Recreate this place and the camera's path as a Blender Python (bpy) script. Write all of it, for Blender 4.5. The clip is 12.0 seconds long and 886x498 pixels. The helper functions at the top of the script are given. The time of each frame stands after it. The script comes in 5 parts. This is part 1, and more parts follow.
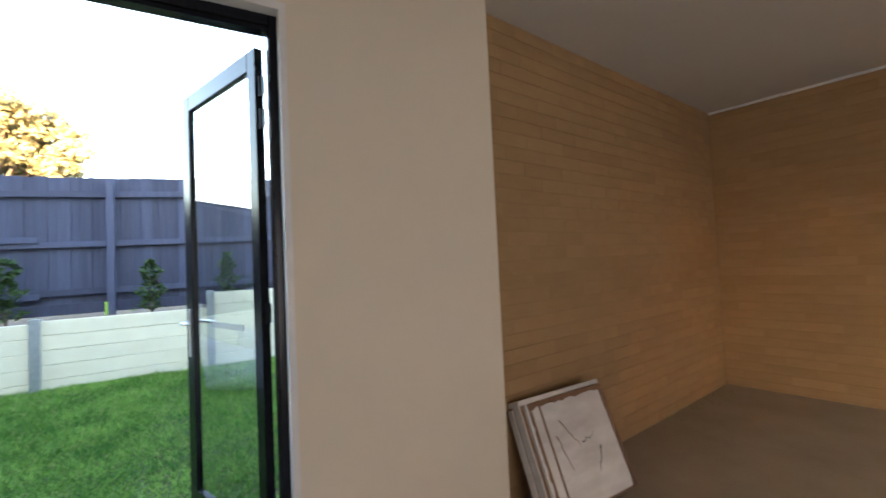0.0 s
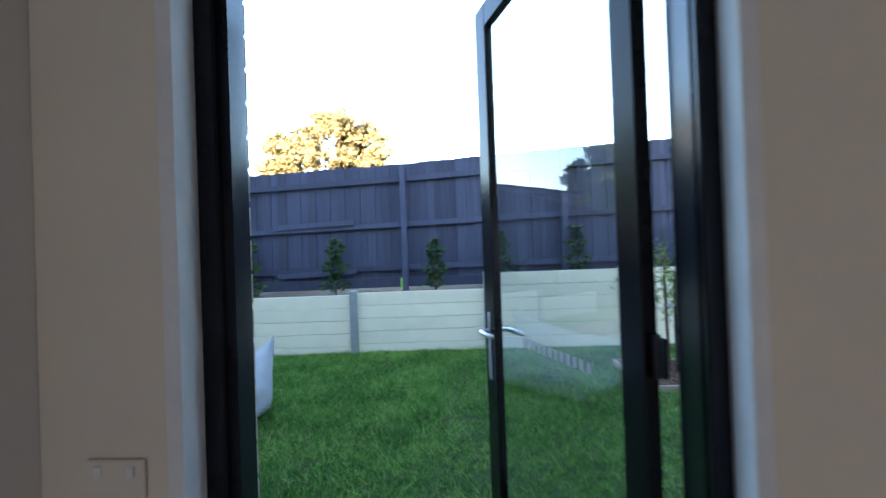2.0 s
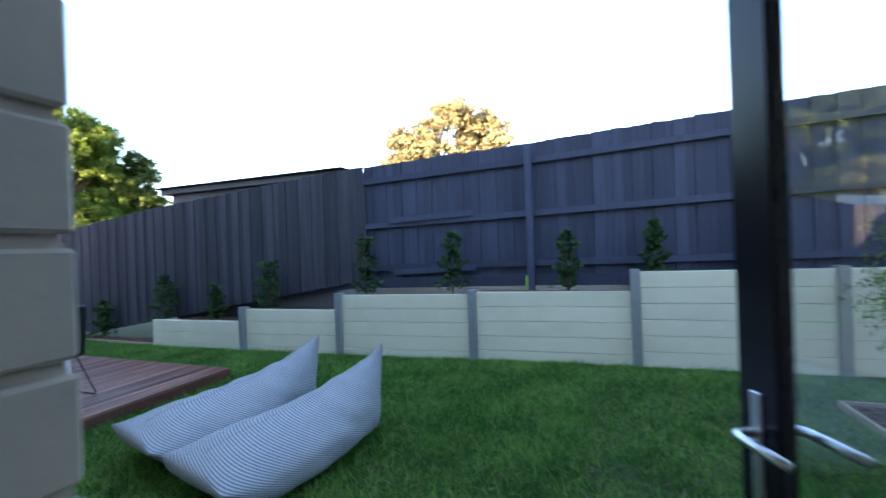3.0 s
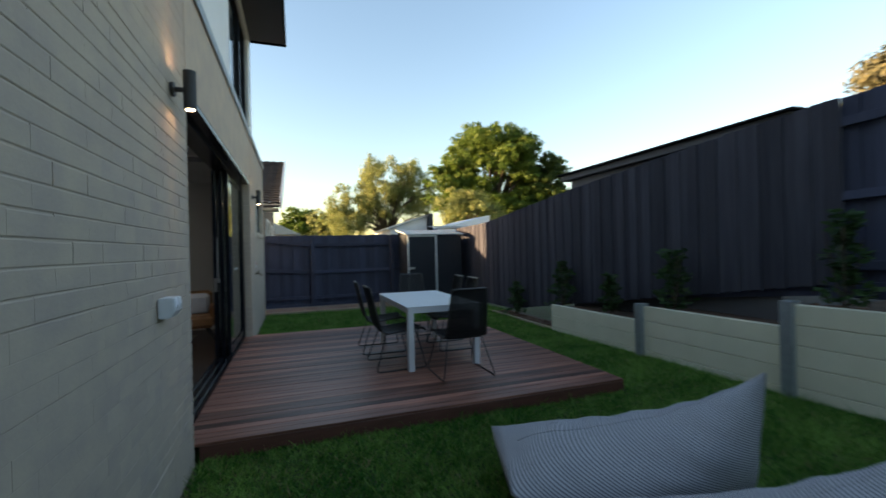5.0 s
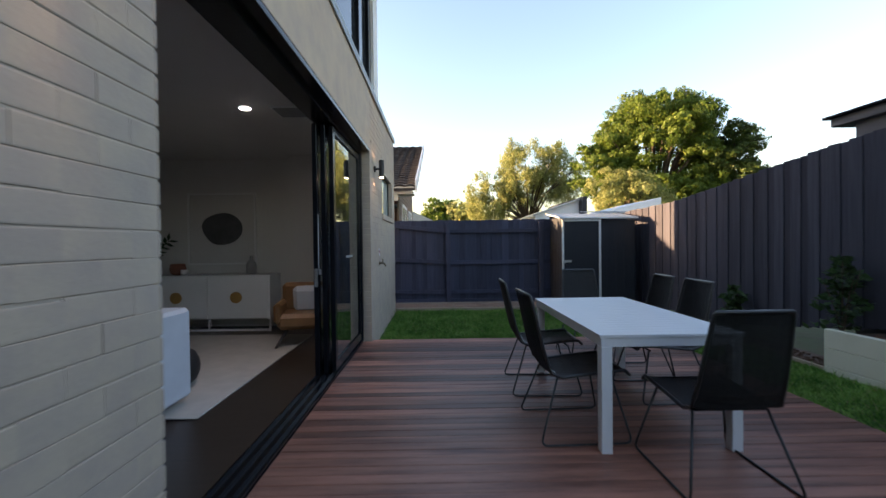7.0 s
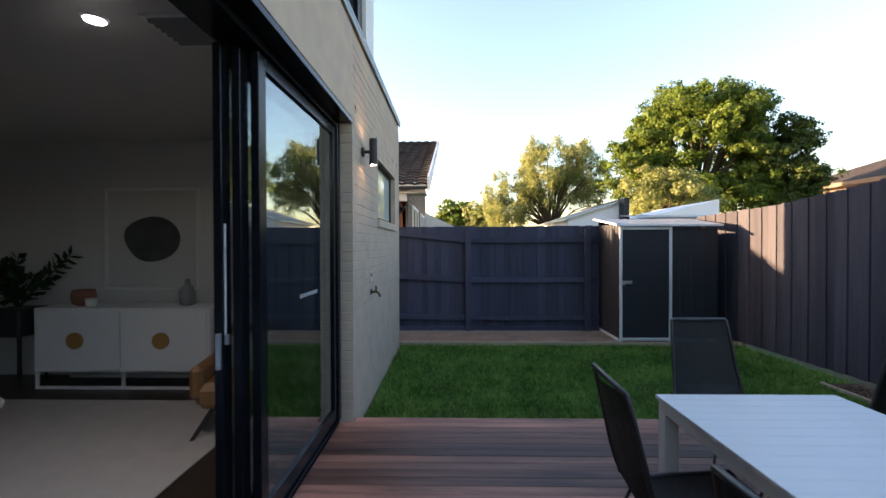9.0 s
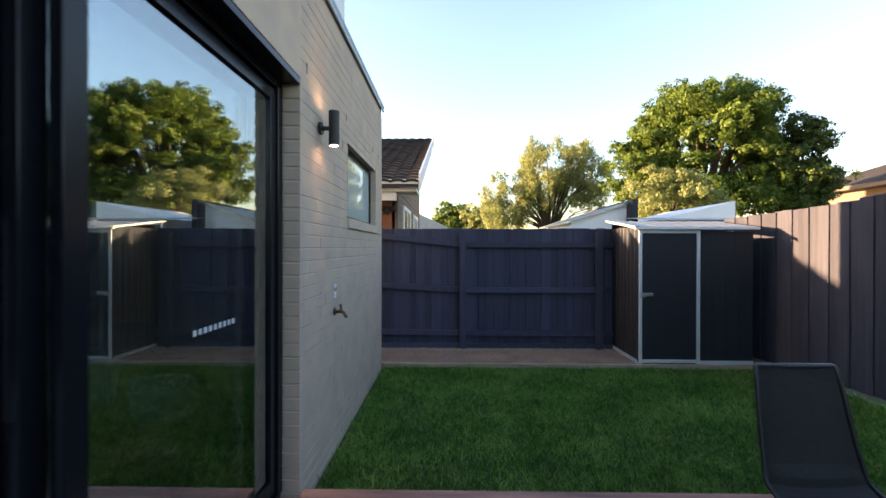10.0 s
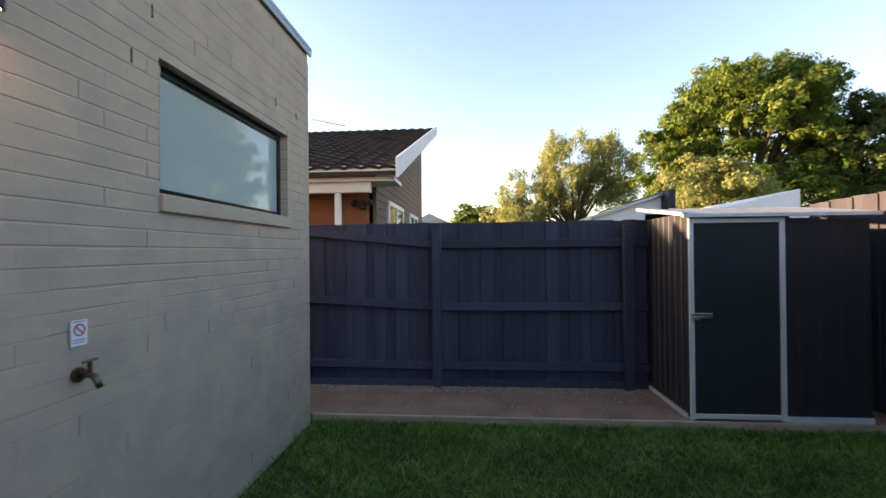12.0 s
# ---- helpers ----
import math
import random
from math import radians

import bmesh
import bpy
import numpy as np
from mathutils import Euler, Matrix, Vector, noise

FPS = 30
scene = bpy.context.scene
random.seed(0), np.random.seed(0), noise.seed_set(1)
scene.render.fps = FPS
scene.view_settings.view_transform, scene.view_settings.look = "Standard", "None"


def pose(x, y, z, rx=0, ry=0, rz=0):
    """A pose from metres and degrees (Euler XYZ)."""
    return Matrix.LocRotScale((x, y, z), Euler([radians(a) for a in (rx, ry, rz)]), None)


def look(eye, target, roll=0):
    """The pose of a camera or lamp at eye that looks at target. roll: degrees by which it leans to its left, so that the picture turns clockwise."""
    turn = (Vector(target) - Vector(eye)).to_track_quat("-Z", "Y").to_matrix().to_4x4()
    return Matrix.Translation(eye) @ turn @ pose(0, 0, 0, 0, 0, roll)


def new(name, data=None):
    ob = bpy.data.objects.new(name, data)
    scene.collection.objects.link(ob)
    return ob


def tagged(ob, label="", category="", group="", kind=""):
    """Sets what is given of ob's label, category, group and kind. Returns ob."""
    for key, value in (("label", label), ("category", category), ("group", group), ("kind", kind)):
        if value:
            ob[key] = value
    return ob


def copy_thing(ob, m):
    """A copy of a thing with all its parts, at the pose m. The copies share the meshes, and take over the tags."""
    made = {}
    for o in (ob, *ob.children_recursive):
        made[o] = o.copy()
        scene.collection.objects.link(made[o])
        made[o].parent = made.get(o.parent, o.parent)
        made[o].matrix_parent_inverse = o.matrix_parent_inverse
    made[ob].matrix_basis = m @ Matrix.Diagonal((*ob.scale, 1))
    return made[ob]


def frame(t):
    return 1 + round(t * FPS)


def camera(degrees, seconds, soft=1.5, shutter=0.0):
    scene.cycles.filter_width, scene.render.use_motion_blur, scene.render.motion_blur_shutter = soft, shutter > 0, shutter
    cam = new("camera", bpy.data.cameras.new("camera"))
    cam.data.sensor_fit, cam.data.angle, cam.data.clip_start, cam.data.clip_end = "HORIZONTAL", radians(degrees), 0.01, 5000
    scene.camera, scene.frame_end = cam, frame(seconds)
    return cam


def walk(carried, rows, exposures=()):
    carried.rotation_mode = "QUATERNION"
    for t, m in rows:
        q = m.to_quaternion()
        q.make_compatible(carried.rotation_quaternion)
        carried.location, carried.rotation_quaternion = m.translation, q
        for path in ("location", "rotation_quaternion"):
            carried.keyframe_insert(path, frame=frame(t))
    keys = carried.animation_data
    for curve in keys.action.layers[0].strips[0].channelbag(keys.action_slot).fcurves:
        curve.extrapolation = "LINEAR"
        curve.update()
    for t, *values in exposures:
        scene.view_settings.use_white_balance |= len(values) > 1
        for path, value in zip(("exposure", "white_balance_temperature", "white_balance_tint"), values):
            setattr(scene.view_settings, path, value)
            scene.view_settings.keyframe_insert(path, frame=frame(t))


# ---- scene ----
cam = camera(92.8, 12.0, shutter=0.4)
PATH = [
    (0, (-2.245, 0.686, 1.469), (-0.5, -0.288, 1.539), -2.6),
    (0.5, (-2.08, 0.746, 1.448), (-0.213, 0.033, 1.518), -2.2),
    (1, (-1.812, 0.829, 1.483), (0.135, 0.372, 1.522), -2.5),
    (1.5, (-1.44, 0.842, 1.513), (0.554, 0.681, 1.532), -2.4),
    (2, (-1.041, 0.851, 1.527), (0.954, 0.994, 1.542), -2.0),
    (2.5, (-0.596, 0.913, 1.541), (1.363, 1.315, 1.552), -1.5),
    (2.7, (-0.420, 0.972, 1.565), (1.514, 1.480, 1.567), -1.8),
    (4.3, (0.466, 1.599, 1.56), (1.686, 3.184, 1.567), -1.3),
    (4.5, (0.546, 1.692, 1.543), (1.608, 3.386, 1.55), -1.3),
    (5, (0.731, 2.001, 1.522), (1.387, 3.89, 1.523), -1.4),
    (5.5, (0.816, 2.431, 1.478), (1.14, 4.405, 1.471), -1.2),
    (6, (0.864, 2.943, 1.455), (1.054, 4.934, 1.439), -1.1),
    (6.5, (0.918, 3.492, 1.436), (0.978, 5.491, 1.414), -0.8),
    (7, (0.917, 4.095, 1.447), (0.939, 6.095, 1.419), -0.7),
    (9, (0.861, 6.215, 1.641), (0.816, 8.215, 1.622), -0.2),
    (9.5, (0.907, 6.697, 1.679), (0.873, 8.697, 1.662), -0.1),
    (10, (0.946, 7.21, 1.673), (0.912, 9.209, 1.667), 0.1),
    (10.5, (1.024, 7.71, 1.644), (0.99, 9.71, 1.646), -0.1),
    (11, (1.15, 8.205, 1.638), (1.111, 10.205, 1.639), -0.0),
    (11.5, (1.352, 8.664, 1.639), (1.301, 10.663, 1.642), -0.1),
    (12, (1.608, 9.057, 1.632), (1.454, 11.05, 1.647), -0.5),
]
# brightness and white balance of the film: bright and warm indoors, darker once outside
LIGHT = [(0, 5.18, 6350, 20), (.5, 4.65, 6150, 20), (1.5, 4.42, 5600, 18), (2.7, 4.1, 5350, 20), (4.3, 2.22, 6000, 14), (5.5, 2.37, 6150, 17), (7.2, 2.73, 6250, 25), (10.5, 2.88, 6050, 24), (12, 2.60, 6200, 27)]
walk(cam, [(t, look(eye, target, roll)) for t, eye, target, roll in PATH], LIGHT)

# ---- light, sky ----
SUN_EL, SUN_AZ = 4.85, 8.8        # a low evening sun, past the end of the house
world = bpy.data.worlds.new("world")
scene.world = world
world.use_nodes = True
wn, wl = world.node_tree.nodes, world.node_tree.links
sky = wn.new("ShaderNodeTexSky")
sky.sky_type = "NISHITA"
sky.sun_disc = False
sky.sun_elevation = radians(SUN_EL)
sky.sun_rotation = radians(270 + SUN_AZ)
sky.air_density, sky.dust_density, sky.ozone_density = 1.0, 1.0, 1.05
wl.new(sky.outputs[0], wn["Background"].inputs[0])
wn["Background"].inputs[1].default_value = 0.13
sun = new("sun", bpy.data.lights.new("sun", "SUN"))
sun.data.energy, sun.data.angle, sun.data.color = 5.0, radians(0.6), (1.0, 0.66, 0.31)
_d = Vector((-math.cos(radians(SUN_EL)) * math.cos(radians(SUN_AZ)), math.cos(radians(SUN_EL)) * math.sin(radians(SUN_AZ)), math.sin(radians(SUN_EL))))
sun.matrix_world = look(_d * 50, (0, 0, 0))


def lamp(name, kind, m, energy, color, **more):
    ob = new(name, bpy.data.lights.new(name, kind))
    ob.data.energy, ob.data.color = energy, color
    ob.matrix_world = m
    if "size" in more:
        ob.data.shape, ob.data.size, ob.data.size_y = "RECTANGLE", more["size"][0], more["size"][1]
    if "spot" in more:
        ob.data.spot_size, ob.data.spot_blend, ob.data.shadow_soft_size = radians(more["spot"]), 1.0, 0.03
    return ob


# added fill lamp for the garage, as daylight from an assumed roller door, unseen behind the start of the walk
lamp("garage_fill", "AREA", look((-5.95, -.2, 1.2), (0, -.2, 1.2)), 1.75, (1.0, 0.96, 0.92), size=(3.4, 2.1))


# ---- materials ----
def mat(name, col, col2=None, rough=0.6, metal=0.0, scale=6.0, fine=60.0, bump=0.15, mix=0.5, spec=0.5, rand=0.0, stretch=(1, 1, 1), fine_amt=0.25, dist=0.01, island=False):
    """A paint, wood, stone or cloth: two colours mixed by a coarse and a fine noise, with a fine relief."""
    m = bpy.data.materials.new(name)
    m.use_nodes = True
    n, l = m.node_tree.nodes, m.node_tree.links
    b = n["Principled BSDF"]
    tc = n.new("ShaderNodeTexCoord")
    mp = n.new("ShaderNodeMapping")
    mp.inputs["Scale"].default_value = stretch
    l.new(tc.outputs["Object"], mp.inputs["Vector"])
    a = n.new("ShaderNodeTexNoise")
    a.inputs["Scale"].default_value, a.inputs["Detail"].default_value = scale, 5
    f = n.new("ShaderNodeTexNoise")
    f.inputs["Scale"].default_value, f.inputs["Detail"].default_value = fine, 4
    vec = mp.outputs[0]
    if rand or island:
        src = n.new("ShaderNodeNewGeometry").outputs["Random Per Island"] if island else n.new("ShaderNodeObjectInfo").outputs["Random"]
        ad = n.new("ShaderNodeVectorMath")
        ad.operation = "ADD"
        mu = n.new("ShaderNodeMath")
        mu.operation = "MULTIPLY"
        mu.inputs[1].default_value = 37.0
        l.new(src, mu.inputs[0])
        l.new(vec, ad.inputs[0])
        l.new(mu.outputs[0], ad.inputs[1])
        vec = ad.outputs[0]
    l.new(vec, a.inputs["Vector"])
    l.new(vec, f.inputs["Vector"])
    add = n.new("ShaderNodeMath")
    add.operation = "MULTIPLY_ADD"
    l.new(f.outputs[0], add.inputs[0])
    add.inputs[1].default_value = fine_amt
    l.new(a.outputs[0], add.inputs[2])
    ramp = n.new("ShaderNodeMapRange")
    ramp.inputs["From Min"].default_value, ramp.inputs["From Max"].default_value = 0.3 + fine_amt * .3, 0.7 + fine_amt * .7
    l.new(add.outputs[0], ramp.inputs[0])
    mx = n.new("ShaderNodeMix")
    mx.data_type = "RGBA"
    mx.inputs[6].default_value = (*col, 1)
    mx.inputs[7].default_value = (*(col2 or [c * .75 for c in col]), 1)
    l.new(ramp.outputs[0], mx.inputs[0])
    out = mx.outputs[2]
    if rand:
        hs = n.new("ShaderNodeHueSaturation")
        mr = n.new("ShaderNodeMapRange")
        mr.inputs["To Min"].default_value, mr.inputs["To Max"].default_value = 1 - rand, 1 + rand
        l.new(src, mr.inputs[0])
        l.new(mr.outputs[0], hs.inputs["Value"])
        l.new(out, hs.inputs["Color"])
        out = hs.outputs[0]
    l.new(out, b.inputs["Base Color"])
    b.inputs["Roughness"].default_value, b.inputs["Metallic"].default_value = rough, metal
    b.inputs["Specular IOR Level"].default_value = spec
    if bump:
        bp = n.new("ShaderNodeBump")
        bp.inputs["Strength"].default_value, bp.inputs["Distance"].default_value = bump, dist
        l.new(add.outputs[0], bp.inputs["Height"])
        l.new(bp.outputs[0], b.inputs["Normal"])
    return m


def emit(name, col, power):
    m = bpy.data.materials.new(name)
    m.use_nodes = True
    b = m.node_tree.nodes["Principled BSDF"]
    b.inputs["Base Color"].default_value = (.8, .8, .8, 1)
    b.inputs["Emission Color"].default_value = (*col, 1)
    b.inputs["Emission Strength"].default_value = power
    return m


def glass(name, tint=(0.95, 0.97, 0.97), ior=1.5):
    """Clear pane with real refraction and mirror."""
    m = bpy.data.materials.new(name)
    m.use_nodes = True
    n, l = m.node_tree.nodes, m.node_tree.links
    n.remove(n["Principled BSDF"])
    g = n.new("ShaderNodeBsdfGlass")
    g.inputs["Color"].default_value = (*tint, 1)
    g.inputs["Roughness"].default_value = 0.0
    g.inputs["IOR"].default_value = ior
    l.new(g.outputs[0], n["Material Output"].inputs[0])
    return m


M = dict(
    brick=mat("painted_brick", (.475, .390, .292), (.38, .315, .265), .8, scale=5, fine=60, bump=.4, rand=.035, dist=.008, stretch=(1, .9, 1.1), spec=.3),
    mortar=mat("painted_mortar", (.50, .47, .42), (.43, .40, .36), .85, scale=12, fine=90, bump=.5),
    plaster=mat("beige_plaster", (.60, .53, .43), (.57, .50, .405), .8, scale=1.2, fine=120, bump=.05),
    white_wall=mat("white_wall_paint", (.64, .615, .58), (.60, .58, .545), .7, scale=1.5, fine=100, bump=.05),
    ceiling=mat("ceiling_white", (.52, .49, .45), (.49, .46, .425), .85, scale=1.5, fine=100, bump=.04),
    brown_brick=mat("brown_block", (.315, .195, .090), (.27, .163, .073), .85, scale=5, fine=55, bump=.6, rand=.08, dist=.008, stretch=(1, 1, 2.5)),
    brown_mortar=mat("brown_mortar", (.275, .168, .077), (.235, .142, .064), .9, scale=10, fine=70, bump=.5),
    concrete=mat("garage_concrete", (.37, .29, .205), (.28, .22, .155), .8, scale=2.2, fine=40, bump=.2),
    black=mat("black_powder_coat", (.005, .006, .009), (.008, .009, .012), .22, scale=20, fine=300, bump=.02, spec=.24),
    black_matt=mat("black_matt", (.014, .014, .015), (.02, .02, .021), .6, scale=20, fine=200, bump=.1),
    chair_steel=mat("black_chair_steel", (.014, .014, .015), (.02, .02, .021), .34, scale=20, fine=200, bump=.04, spec=.6),
    seal=mat("white_sealant", (.62, .61, .60), (.55, .54, .53), .6, scale=10, fine=80, bump=.1),
    steel=mat("brushed_steel", (.62, .62, .63), (.55, .55, .56), .28, metal=1.0, scale=30, fine=200, bump=.03),
    galv=mat("galvanised_steel", (.36, .40, .42), (.28, .31, .33), .45, metal=.6, scale=14, fine=60, bump=.08),
    sleeper=mat("cream_concrete_sleeper", (.66, .64, .50), (.60, .575, .44), .8, scale=3, fine=60, bump=.25, rand=.03),
    fence=mat("navy_fence_stain", (.052, .060, .100), (.035, .041, .072), .75, scale=4, fine=30, bump=.5, rand=.22, stretch=(6, 6, .6), spec=.3),
    fence_grey=mat("weathered_paling", (.30, .27, .22), (.20, .175, .14), .85, scale=4, fine=30, bump=.5, rand=.15, stretch=(6, 6, .6)),
    deck=mat("merbau_deck", (.33, .152, .105), (.070, .027, .019), .42, scale=2.2, fine=26, bump=.25, rand=.7, stretch=(.55, 6, 5), spec=.4),
    deck_side=mat("merbau_fascia", (.13, .05, .035), (.08, .03, .02), .5, scale=3, fine=26, bump=.25, stretch=(1.2, 16, 8)),
    soil=mat("garden_soil", (.085, .05, .032), (.04, .024, .016), .95, scale=9, fine=70, bump=1.0, dist=.04),
    gravel=mat("crushed_path", (.30, .195, .135), (.17, .105, .072), .95, scale=3, fine=120, bump=.8, dist=.02),
    turf=mat("turf_ground", (.045, .075, .02), (.05, .045, .02), .95, scale=3, fine=40, bump=.8, dist=.03),
    timber_edge=mat("timber_edging", (.42, .34, .25), (.30, .24, .17), .8, scale=5, fine=40, bump=.3, stretch=(1, 1, 6)),
    white_metal=mat("white_table_paint", (.72, .73, .75), (.68, .69, .71), .38, scale=6, fine=150, bump=.02),
    shed=mat("charcoal_steel_sheet", (.017, .020, .027), (.021, .024, .031), .55, scale=3, fine=40, bump=.03, spec=.25),
    shed_trim=mat("silver_trim", (.66, .69, .71), (.58, .61, .63), .45, metal=.35, scale=10, fine=60, bump=.03),
    zinc=mat("zinc_roof", (.34, .36, .38), (.28, .30, .32), .35, metal=.7, scale=5, fine=50, bump=.04),
    grey_render=mat("grey_render", (.10, .10, .11), (.085, .085, .095), .85, scale=2, fine=60, bump=.2),
    white_render=mat("white_render", (.78, .78, .77), (.72, .72, .71), .7, scale=2, fine=60, bump=.1),
    slate=mat("dark_eave_paint", (.010, .010, .012), (.007, .007, .009), .9, scale=3, fine=40, bump=.1, spec=.15),
    tile_roof=mat("brown_roof_tile", (.050, .044, .043), (.026, .024, .024), .85, scale=4, fine=30, bump=.4, rand=.35, dist=.02, spec=.2),
    red_brick=mat("orange_brick", (.30, .11, .05), (.22, .08, .04), .85, scale=6, fine=40, bump=.4),
    cladding=mat("brown_weatherboard", (.17, .125, .095), (.12, .09, .07), .8, scale=4, fine=40, bump=.2),
    bark=mat("bark", (.10, .075, .05), (.055, .04, .028), .95, scale=6, fine=30, bump=.9, stretch=(3, 3, .6), dist=.03),
    dark_floor=mat("dark_timber_floor", (.035, .022, .015), (.02, .013, .009), .35, scale=3, fine=30, bump=.05, stretch=(1, 8, 8)),
    rug=mat("pale_wool_rug", (.44, .42, .385), (.38, .365, .335), .95, scale=6, fine=180, bump=.5),
    white_lacquer=mat("white_lacquer", (.72, .71, .69), (.69, .68, .66), .4, scale=3, fine=80, bump=.02),
    brass=mat("oak_disc", (.42, .24, .07), (.34, .19, .055), .4, metal=.2, scale=6, fine=60, bump=.05),
    leather=mat("tan_leather", (.23, .115, .042), (.17, .083, .03), .45, scale=7, fine=120, bump=.25),
    sofa=mat("pale_sofa_cloth", (.58, .60, .64), (.52, .54, .58), .9, scale=5, fine=220, bump=.35),
    paper=mat("art_paper", (.58, .56, .53), (.54, .52, .49), .9, scale=2, fine=80, bump=.03),
    ink=mat("dark_grey_ink", (.10, .098, .10), (.05, .05, .052), .85, scale=3, fine=14, bump=.02),
    pot=mat("terracotta", (.24, .10, .06), (.19, .08, .05), .8, scale=8, fine=60, bump=.15),
    ceramic=mat("grey_ceramic", (.28, .28, .27), (.22, .22, .21), .4, scale=8, fine=60, bump=.06),
    bronze=mat("tap_brass", (.20, .15, .09), (.12, .09, .06), .4, metal=.9, scale=20, fine=120, bump=.05),
    socket=mat("grey_white_plastic", (.62, .63, .64), (.58, .59, .60), .4, scale=8, fine=120, bump=.02),
    etched=mat("etched_square", (.42, .45, .47), (.36, .39, .41), .6, scale=10, fine=80, bump=0),
    side_fence=mat("dark_brown_black_stain", (.066, .066, .082), (.042, .043, .056), .85, scale=4, fine=30, bump=.5, rand=.22, stretch=(6, 6, .6), spec=.08),
    lime=mat("lime_plastic", (.25, .45, .05), (.2, .4, .05), .5, scale=10, fine=80, bump=0),
    chips=mat("bark_chips", (.14, .075, .042), (.06, .034, .022), .9, scale=20, fine=90, bump=.2, island=True),
    stones=mat("pale_gravel", (.34, .30, .26), (.22, .19, .165), .9, scale=20, fine=90, bump=.2, island=True),
    label=mat("white_label", (.75, .75, .78), (.72, .72, .75), .5, scale=10, fine=80, bump=0),
    red=mat("red_print", (.45, .05, .06), (.4, .05, .06), .6, scale=10, fine=80, bump=0),
    purple=mat("violet_print", (.22, .18, .40), (.2, .16, .36), .6, scale=10, fine=80, bump=0),
    carton=mat("brown_carton", (.22, .12, .065), (.15, .08, .045), .85, scale=6, fine=40, bump=.2),
    marble=mat("white_marble_print", (.66, .63, .60), (.40, .37, .35), .5, scale=2.6, fine=9, bump=.03, stretch=(1, 1, 3)),
    lamp_glow=emit("warm_lamp", (1.0, .62, .30), 14.0),
    downlight=emit("downlight_glow", (1.0, .93, .82), 25.0),
    door_glass=glass("door_glass", (.93, .95, .95), 1.75),
    slider_glass=glass("slider_glass", (.82, .86, .86), 3.1),
    frosted=mat("frosted_pane", (.36, .45, .46), (.33, .42, .43), .015, scale=1, fine=20, bump=0, spec=.9),
    window_glass=mat("dark_window_pane", (.03, .035, .04), (.035, .04, .045), .04, scale=1, fine=20, bump=0, spec=.9),
)


def leaf_mat(name, a, b, sss=.25, rough=.5):
    """Leaves: colour varies from leaf to leaf, light passes through a little."""
    m = bpy.data.materials.new(name)
    m.use_nodes = True
    n, l = m.node_tree.nodes, m.node_tree.links
    p = n["Principled BSDF"]
    g = n.new("ShaderNodeNewGeometry")
    mx = n.new("ShaderNodeMix")
    mx.data_type = "RGBA"
    mx.inputs[6].default_value, mx.inputs[7].default_value = (*a, 1), (*b, 1)
    l.new(g.outputs["Random Per Island"], mx.inputs[0])
    l.new(mx.outputs[2], p.inputs["Base Color"])
    p.inputs["Roughness"].default_value = rough
    p.inputs["Specular IOR Level"].default_value = .2
    tr, ms = n.new("ShaderNodeBsdfTranslucent"), n.new("ShaderNodeMixShader")
    l.new(mx.outputs[2], tr.inputs[0])
    ms.inputs[0].default_value = sss
    l.new(p.outputs[0], ms.inputs[1])
    l.new(tr.outputs[0], ms.inputs[2])
    l.new(ms.outputs[0], n["Material Output"].inputs[0])
    return m


GRASS = leaf_mat("grass_blades", (.031, .132, .014), (.28, .465, .10), .45)
_n, _l = GRASS.node_tree.nodes, GRASS.node_tree.links
_mix = [q for q in _n if q.bl_idname == "ShaderNodeMix"][0]
_tc, _a, _b = _n.new("ShaderNodeTexCoord"), _n.new("ShaderNodeTexNoise"), _n.new("ShaderNodeTexNoise")
_a.inputs["Scale"].default_value, _b.inputs["Scale"].default_value, _b.inputs["Detail"].default_value = 1.6, 11.0, 4
_s1, _s2, _s3 = _n.new("ShaderNodeMath"), _n.new("ShaderNodeMath"), _n.new("ShaderNodeMapRange")
_s1.operation, _s2.operation = "ADD", "MULTIPLY_ADD"
for q in (_a, _b):
    _l.new(_tc.outputs["Object"], q.inputs["Vector"])
_l.new(_a.outputs[0], _s1.inputs[0])
_l.new(_b.outputs[0], _s1.inputs[1])
_l.new(_n["Geometry"].outputs["Random Per Island"], _s2.inputs[0])
_s2.inputs[1].default_value = .75
_l.new(_s1.outputs[0], _s2.inputs[2])
_s3.inputs["From Min"].default_value, _s3.inputs["From Max"].default_value = 1.08, 1.80
_l.new(_s2.outputs[0], _s3.inputs[0])
_l.new(_s3.outputs[0], _mix.inputs[0])
_lt, _mx = _n.new("ShaderNodeMath"), _n.new("ShaderNodeMix")
_lt.operation, _mx.data_type = "GREATER_THAN", "RGBA"
_lt.inputs[1].default_value = .965
_l.new(_n["Geometry"].outputs["Random Per Island"], _lt.inputs[0])
_l.new(_lt.outputs[0], _mx.inputs[0])
_l.new(_mix.outputs[2], _mx.inputs[6])
_mx.inputs[7].default_value = (.36, .30, .15, 1)    # dry straw among the green
for q in _n:
    if q.bl_idname == "ShaderNodeBsdfPrincipled":
        _l.new(_mx.outputs[2], q.inputs["Base Color"])
    if q.bl_idname == "ShaderNodeBsdfTranslucent":
        _l.new(_mx.outputs[2], q.inputs[0])
M["grass"] = GRASS
M["leaf_shrub"] = leaf_mat("shrub_leaves", (.025, .060, .020), (.055, .10, .035), .2, .4)
M["leaf_big"] = leaf_mat("dense_tree_leaves", (.060, .112, .014), (.122, .168, .023), .34)
M["leaf_dark"] = leaf_mat("dark_tree_leaves", (.035, .066, .012), (.075, .105, .020), .28)
